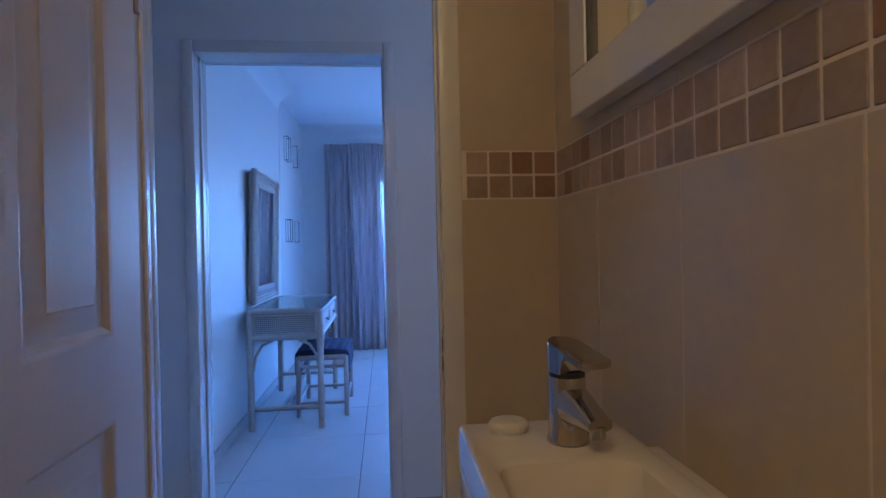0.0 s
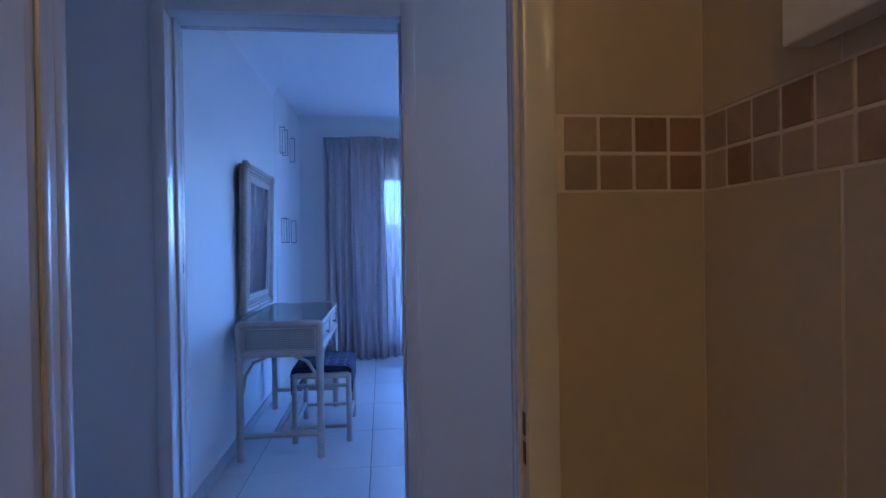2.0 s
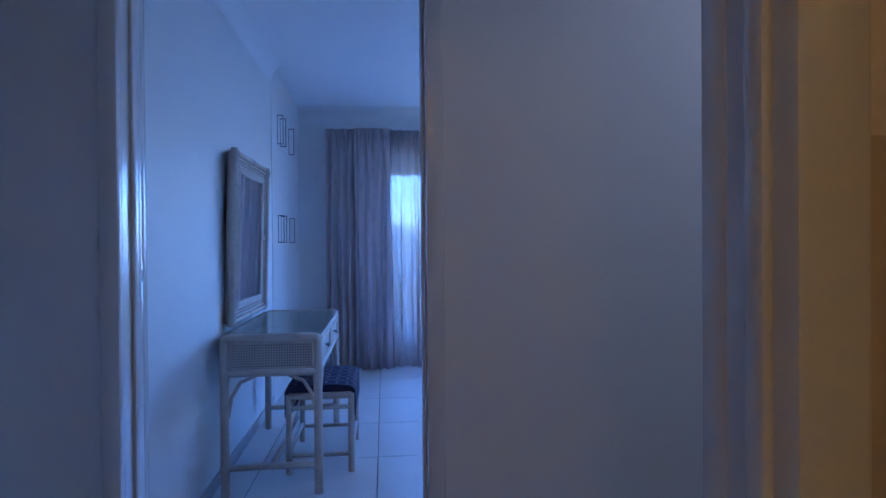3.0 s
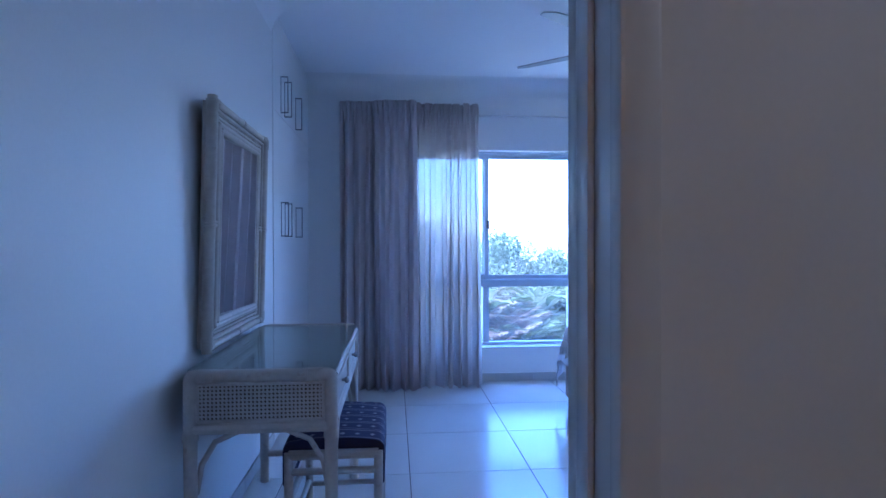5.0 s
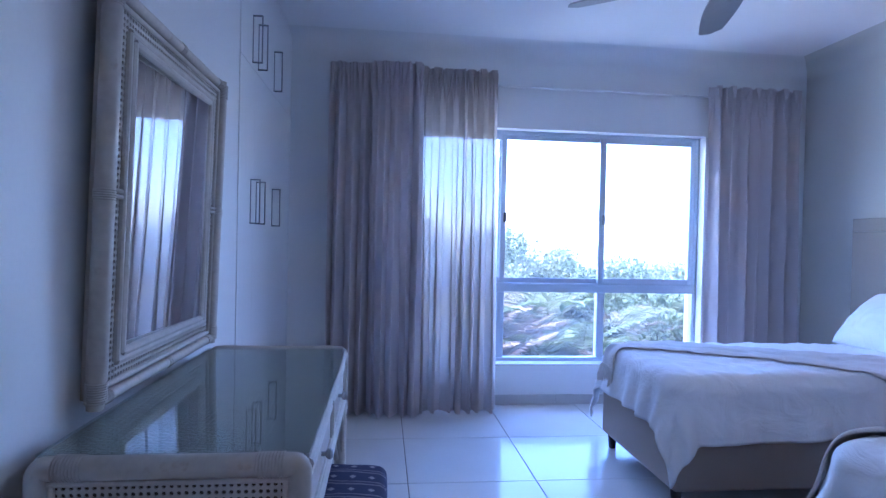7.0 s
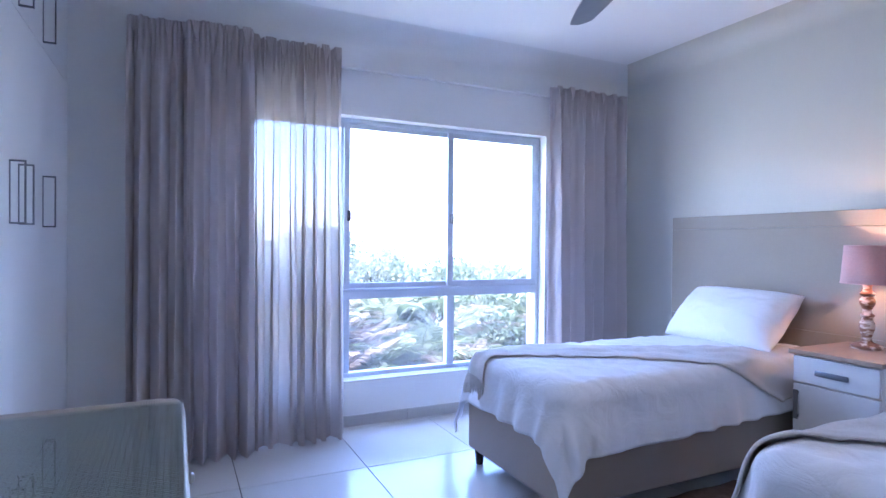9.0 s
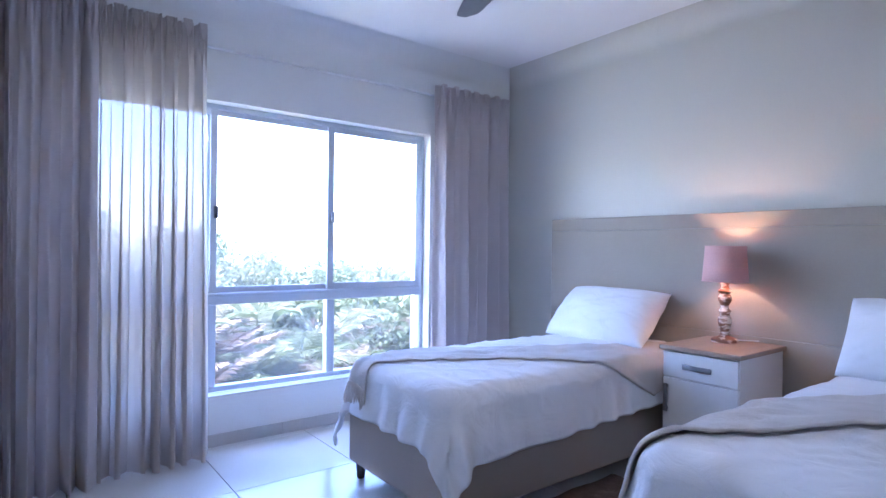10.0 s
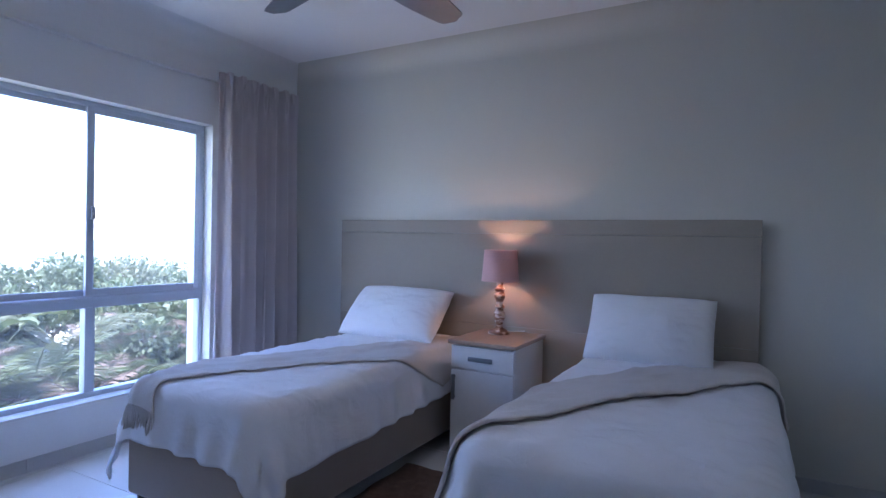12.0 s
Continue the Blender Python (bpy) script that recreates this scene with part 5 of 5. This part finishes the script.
def palm(x, y, h, seed, mat, fronds=15, length=1.2):
    rnd = random.Random(seed)
    root = thing("palm", (x, y, GZ), "feathery low garden palm outside the window", "palm", "garden palms")
    part("trunk", tube([(0, 0, -0.05), (0.02, 0, h * 0.5), (0, 0.02, h)], [0.11, 0.09, 0.07], seg=10), BARK, root)
    for k in range(fronds):
        a = 2 * math.pi * k / fronds + rnd.uniform(-0.2, 0.2)
        lift = rnd.uniform(0.3, 1.35)
        ln = length * rnd.uniform(0.75, 1.15)
        pts = []
        for i in range(9):
            s = i / 8
            out = ln * s * math.cos(lift * (1 - 0.4 * s))
            z = h + ln * (s * math.sin(lift) - 0.75 * s * s * (0.4 + 0.4 * rnd.random() * 0.2))
            pts.append(Vector((out * math.cos(a), out * math.sin(a), z)))
        bm = tube(pts, [0.012 * (1 - 0.8 * i / 8) for i in range(9)], seg=5)
        side = Vector((-math.sin(a), math.cos(a), 0))
        for i in range(1, 45):
            s = i / 45 * 8
            j = min(7, int(s))
            p = pts[j].lerp(pts[j + 1], s - j)
            way = (pts[j + 1] - pts[j]).normalized()
            ll = 0.34 * length * math.sin(math.pi * min(0.98, 0.12 + 0.85 * i / 45)) ** 0.7
            for sg in (1, -1):
                e = p + (side * sg * 0.85 + way * 0.55 + Vector((0, 0, -0.12 - 0.2 * rnd.random()))).normalized() * ll
                m = p.lerp(e, 0.4) + way * 0.007
                m2 = p.lerp(e, 0.4) - way * 0.007
                vs = [bm.verts.new(q) for q in (p, m, e, m2)]
                bm.faces.new(vs)
        part("frond", bm, mat, root, smooth=0)


GARDEN = random.Random(21)
for x, y, h, sp, k in ((-0.8, 10.9, 1.75, 0.9, 0), (0.4, 11.6, 1.95, 0.9, 1), (1.3, 11.2, 1.62, 0.8, 0), (2.1, 11.7, 1.42, 0.8, 1), (3.2, 11.5, 1.16, 0.8, 0), (4.3, 11.8, 1.05, 0.85, 1),
                       (5.4, 12.2, 1.05, 0.85, 0), (6.7, 12.4, 1.10, 0.9, 1), (8.0, 12.6, 1.15, 0.9, 0), (3.4, 9.8, 0.92, 0.6, 0), (4.5, 10.0, 0.95, 0.65, 1), (5.6, 10.3, 0.95, 0.65, 0),
                       (2.9, 9.0, 0.65, 0.45, 0), (3.9, 9.1, 0.7, 0.5, 1), (4.9, 9.3, 0.8, 0.5, 0), (0.4, 9.9, 1.05, 0.5, 1), (2.4, 9.9, 0.95, 0.55, 0), (1.5, 10.4, 1.15, 0.55, 1)):
    shrub(x, y, h, sp, GARDEN.randint(0, 9999), LEAF[k], 0.062, 7000 if y > 10.5 else 4500)
for x, y, h, k, ln in ((1.25, 9.1, 0.30, 2, 0.80), (2.05, 9.0, 0.22, 0, 0.75), (1.6, 9.6, 0.45, 1, 0.95), (0.5, 9.0, 0.35, 0, 0.9), (3.0, 9.1, 0.25, 2, 0.7), (4.0, 9.2, 0.30, 0, 0.8), (0.9, 9.5, 0.5, 2, 0.9),
                       (1.0, 8.65, 0.15, 2, 0.7), (1.75, 8.6, 0.12, 1, 0.65), (2.6, 8.7, 0.14, 0, 0.7), (3.5, 8.7, 0.14, 2, 0.7), (0.3, 8.6, 0.14, 1, 0.7), (4.6, 9.0, 0.2, 0, 0.75), (5.4, 9.3, 0.25, 1, 0.8), (2.5, 9.4, 0.35, 1, 0.85), (3.4, 9.4, 0.35, 2, 0.85),
                       (1.45, 8.75, 0.20, 0, 0.75), (0.75, 8.85, 0.25, 2, 0.8), (2.2, 8.55, 0.10, 2, 0.6), (3.05, 8.6, 0.12, 1, 0.65), (4.2, 8.75, 0.15, 1, 0.7)):
    palm(x, y, h, GARDEN.randint(0, 9999), LEAF[k], 14, ln)
fence = thing("garden_fence", (0, 13.6, GZ), "pale painted garden fence behind the shrubs", "fence")
for k in range(28):
    x = 1.9 + 0.29 * k
    part("post", box(x - 0.06, x + 0.06, -0.03, 0.03, -0.05, 1.46, 0.01), FENCEPAINT, fence)
for z in (0.30, 1.10):
    part("rail", box(1.8, 9.9, 0.03, 0.07, z, z + 0.09, 0.01), FENCEPAINT, fence)


def broad_leaf_plant(x, y, seed, count=7, tall=0.95):
    """Upright stalks that open into long paddle leaves with a folded midrib."""
    rnd = random.Random(seed)
    root = thing("broad_leaf_plant", (x, y, GZ), "broad-leaved green garden plant outside the window", "plant", "broad-leaved plants")
    for k in range(count):
        a = 2 * math.pi * k / count + rnd.uniform(-0.35, 0.35)
        lean, ln = rnd.uniform(0.10, 0.34), rnd.uniform(0.38, 0.52)
        top = tall * rnd.uniform(0.55, 0.9)
        way, side = Vector((math.cos(a), math.sin(a), 0)), Vector((-math.sin(a), math.cos(a), 0))
        stalk = [way * (lean * s * s) + Vector((0, 0, top * s - 0.03)) for s in (0, 0.35, 0.7, 1.0)]
        bm = tube(stalk, [0.014, 0.012, 0.010, 0.007], seg=6)

        def blade(i, j):
            w = 0.085 * math.sin(math.pi * min(0.985, 0.06 + 0.93 * i)) ** 0.65
            q = 2 * j - 1
            mid = stalk[-1] + way * (ln * 0.62 * i + 0.10 * i * i) + Vector((0, 0, ln * (0.85 * i - 0.62 * i * i)))
            return mid + side * (q * w) + Vector((0, 0, 0.035 * abs(q) + 0.008 * math.sin(i * 19 + k) * q))

        grid(12, 7, blade, bm)
        part("leaf", bm, LEAF[1 if k % 3 else 0], root, smooth=60)


for x, y, sd in ((1.02, 9.05, 3), (1.75, 9.35, 8), (3.3, 9.5, 14)):
    broad_leaf_plant(x, y, sd)

# ---- pieces: floor tiles, skirtings, wall tiles ----
TX, TY, TPX, TPY = 0.005, 3.29, 0.667, 0.65
TILE_MESH = {}


def slab(w, d, h, bev):
    """One tile, from its corner, with a fine rounded rim."""
    key = (round(w, 3), round(d, 3), round(h, 4), bev)
    if key not in TILE_MESH:
        bm = bmesh.new()
        lo = [bm.verts.new(p) for p in ((0, 0, 0), (w, 0, 0), (w, d, 0), (0, d, 0))]
        mi = [bm.verts.new(p) for p in ((0, 0, h - bev), (w, 0, h - bev), (w, d, h - bev), (0, d, h - bev))]
        hi = [bm.verts.new(p) for p in ((bev, bev, h), (w - bev, bev, h), (w - bev, d - bev, h), (bev, d - bev, h))]
        for a, b in ((lo, mi), (mi, hi)):
            for k in range(4):
                bm.faces.new((a[k], a[(k + 1) % 4], b[(k + 1) % 4], b[k]))
        bm.faces.new(hi)
        TILE_MESH[key] = finish("tile", bm, FLOORTILE, 0)
    return TILE_MESH[key]


def floor_tiles(x0, x1, y0, y1):
    g = 0.002
    for i in range(math.floor((x0 - TX) / TPX), math.ceil((x1 - TX) / TPX)):
        for j in range(math.floor((y0 - TY) / TPY), math.ceil((y1 - TY) / TPY)):
            a, b = max(x0, TX + i * TPX + g), min(x1, TX + (i + 1) * TPX - g)
            c, d = max(y0, TY + j * TPY + g), min(y1, TY + (j + 1) * TPY - g)
            if b - a > 0.01 and d - c > 0.01:
                ob = part("floor_tile", slab(b - a, d - c, 0.0065, 0.0012), FLOORTILE, FLOOR)
                ob.matrix_basis = Matrix.Translation((a, c, -0.0065))


floor_tiles(XL, XR, YD1, YW)
floor_tiles(DX0, DX1, YD0, YD1)
floor_tiles(PX0, PX1, YH0, YD0)
floor_tiles(BJ0, BJ1, BY, YH0)
floor_tiles(BXL, BX, BYB, BY)


def skirting(name, a, b, inward, h=0.075, step=0.65, mat=SKIRT):
    root = thing(name, (0, 0, 0), "low cream tile skirting along the wall", "skirting", kind="structure")
    a, b, inward = Vector(a), Vector(b), Vector(inward)
    way = (b - a).normalized()
    n = max(1, round((b - a).length / step))
    ln = (b - a).length / n
    for k in range(n):
        p, q = a + way * (k * ln + 0.001), a + way * ((k + 1) * ln - 0.001)
        e = inward * 0.009
        xs, ys = sorted((p.x, q.x, p.x + e.x, q.x + e.x)), sorted((p.y, q.y, p.y + e.y, q.y + e.y))
        part("skirting_tile", box(xs[0], xs[-1], ys[0], ys[-1], 0.0005, h, 0.002, seg=1), mat, root, smooth=0)
    return root


skirting("baseboard_north", (XL + 0.03, YW, 0), (XR - 0.01, YW, 0), (0, -1, 0))
skirting("baseboard_east", (XR, YD1 + 0.01, 0), (XR, YW - 0.01, 0), (-1, 0, 0))
skirting("baseboard_west", (XL, YD1 + 0.01, 0), (XL, 5.79, 0), (1, 0, 0))
skirting("baseboard_passage_east", (DX1 + 0.05, YD0, 0), (PX1 - 0.01, YD0, 0), (0, -1, 0))
skirting("baseboard_passage_west", (PX0 + 0.01, YD0, 0), (DX0 - 0.05, YD0, 0), (0, -1, 0))

MZ, MP = 1.337, 0.0555


def wall_tiles():
    """Cream tiles and a two-row mosaic band on the two walls that the basin stands by."""
    rnd = random.Random(8)
    east = thing("wall_tiles_east", (0, 0, 0), "cream bathroom wall tiles with a brown mosaic band", "wall tiles", kind="structure")
    end = thing("wall_tiles_north", (0, 0, 0), "cream bathroom wall tiles with a brown mosaic band", "wall tiles", kind="structure")
    g = 0.0013
    rows = [(0.0, 0.137), (0.137, 0.737), (0.737, MZ), (MZ + 2 * MP, 2.05), (2.05, HALLZ)]
    for z0, z1 in rows:
        y = 1.245 + 0.30
        while y > BYB:
            a, b = max(BYB, y - 0.30), min(y, BY)
            if b - a > 0.01:
                part("tile", box(BX, BX + 0.011, a + g, b - g, z0 + g, z1 - g, 0.0012, seg=1), BATHTILE, east, smooth=0)
            y -= 0.30
        part("tile", box(BJ1 + 0.033, BX - g, BY - 0.011, BY - 0.0005, z0 + g, z1 - g, 0.0012, seg=1), BATHTILE, end, smooth=0)
    for r in range(2):
        z0 = MZ + r * MP
        y = BY - 0.012
        while y > 0.0:
            w = MP * 0.965
            part("mosaic_tile", box(BX - 0.0004, BX + 0.011, y - w + 0.0021, y - 0.0021, z0 + 0.0023, z0 + MP - 0.0023, 0.0015, seg=1), MOSAIC[rnd.randint(0, 3)], east, smooth=0)
            y -= w
        x = BX - 0.001
        while x > BJ1 + 0.045:
            w = MP * 0.965
            part("mosaic_tile", box(max(x - w + 0.0021, BJ1 + 0.033), x - 0.0021, BY - 0.0108, BY - 0.0005, z0 + 0.0023, z0 + MP - 0.0023, 0.0015, seg=1), MOSAIC[rnd.randint(0, 3)], end, smooth=0)
            x -= w
    part("grout", box(BJ1 + 0.033, BX + 0.0005, BY - 0.0098, BY - 0.0003, 0, HALLZ - 0.001), BATHGROUT, end, smooth=0)


wall_tiles()
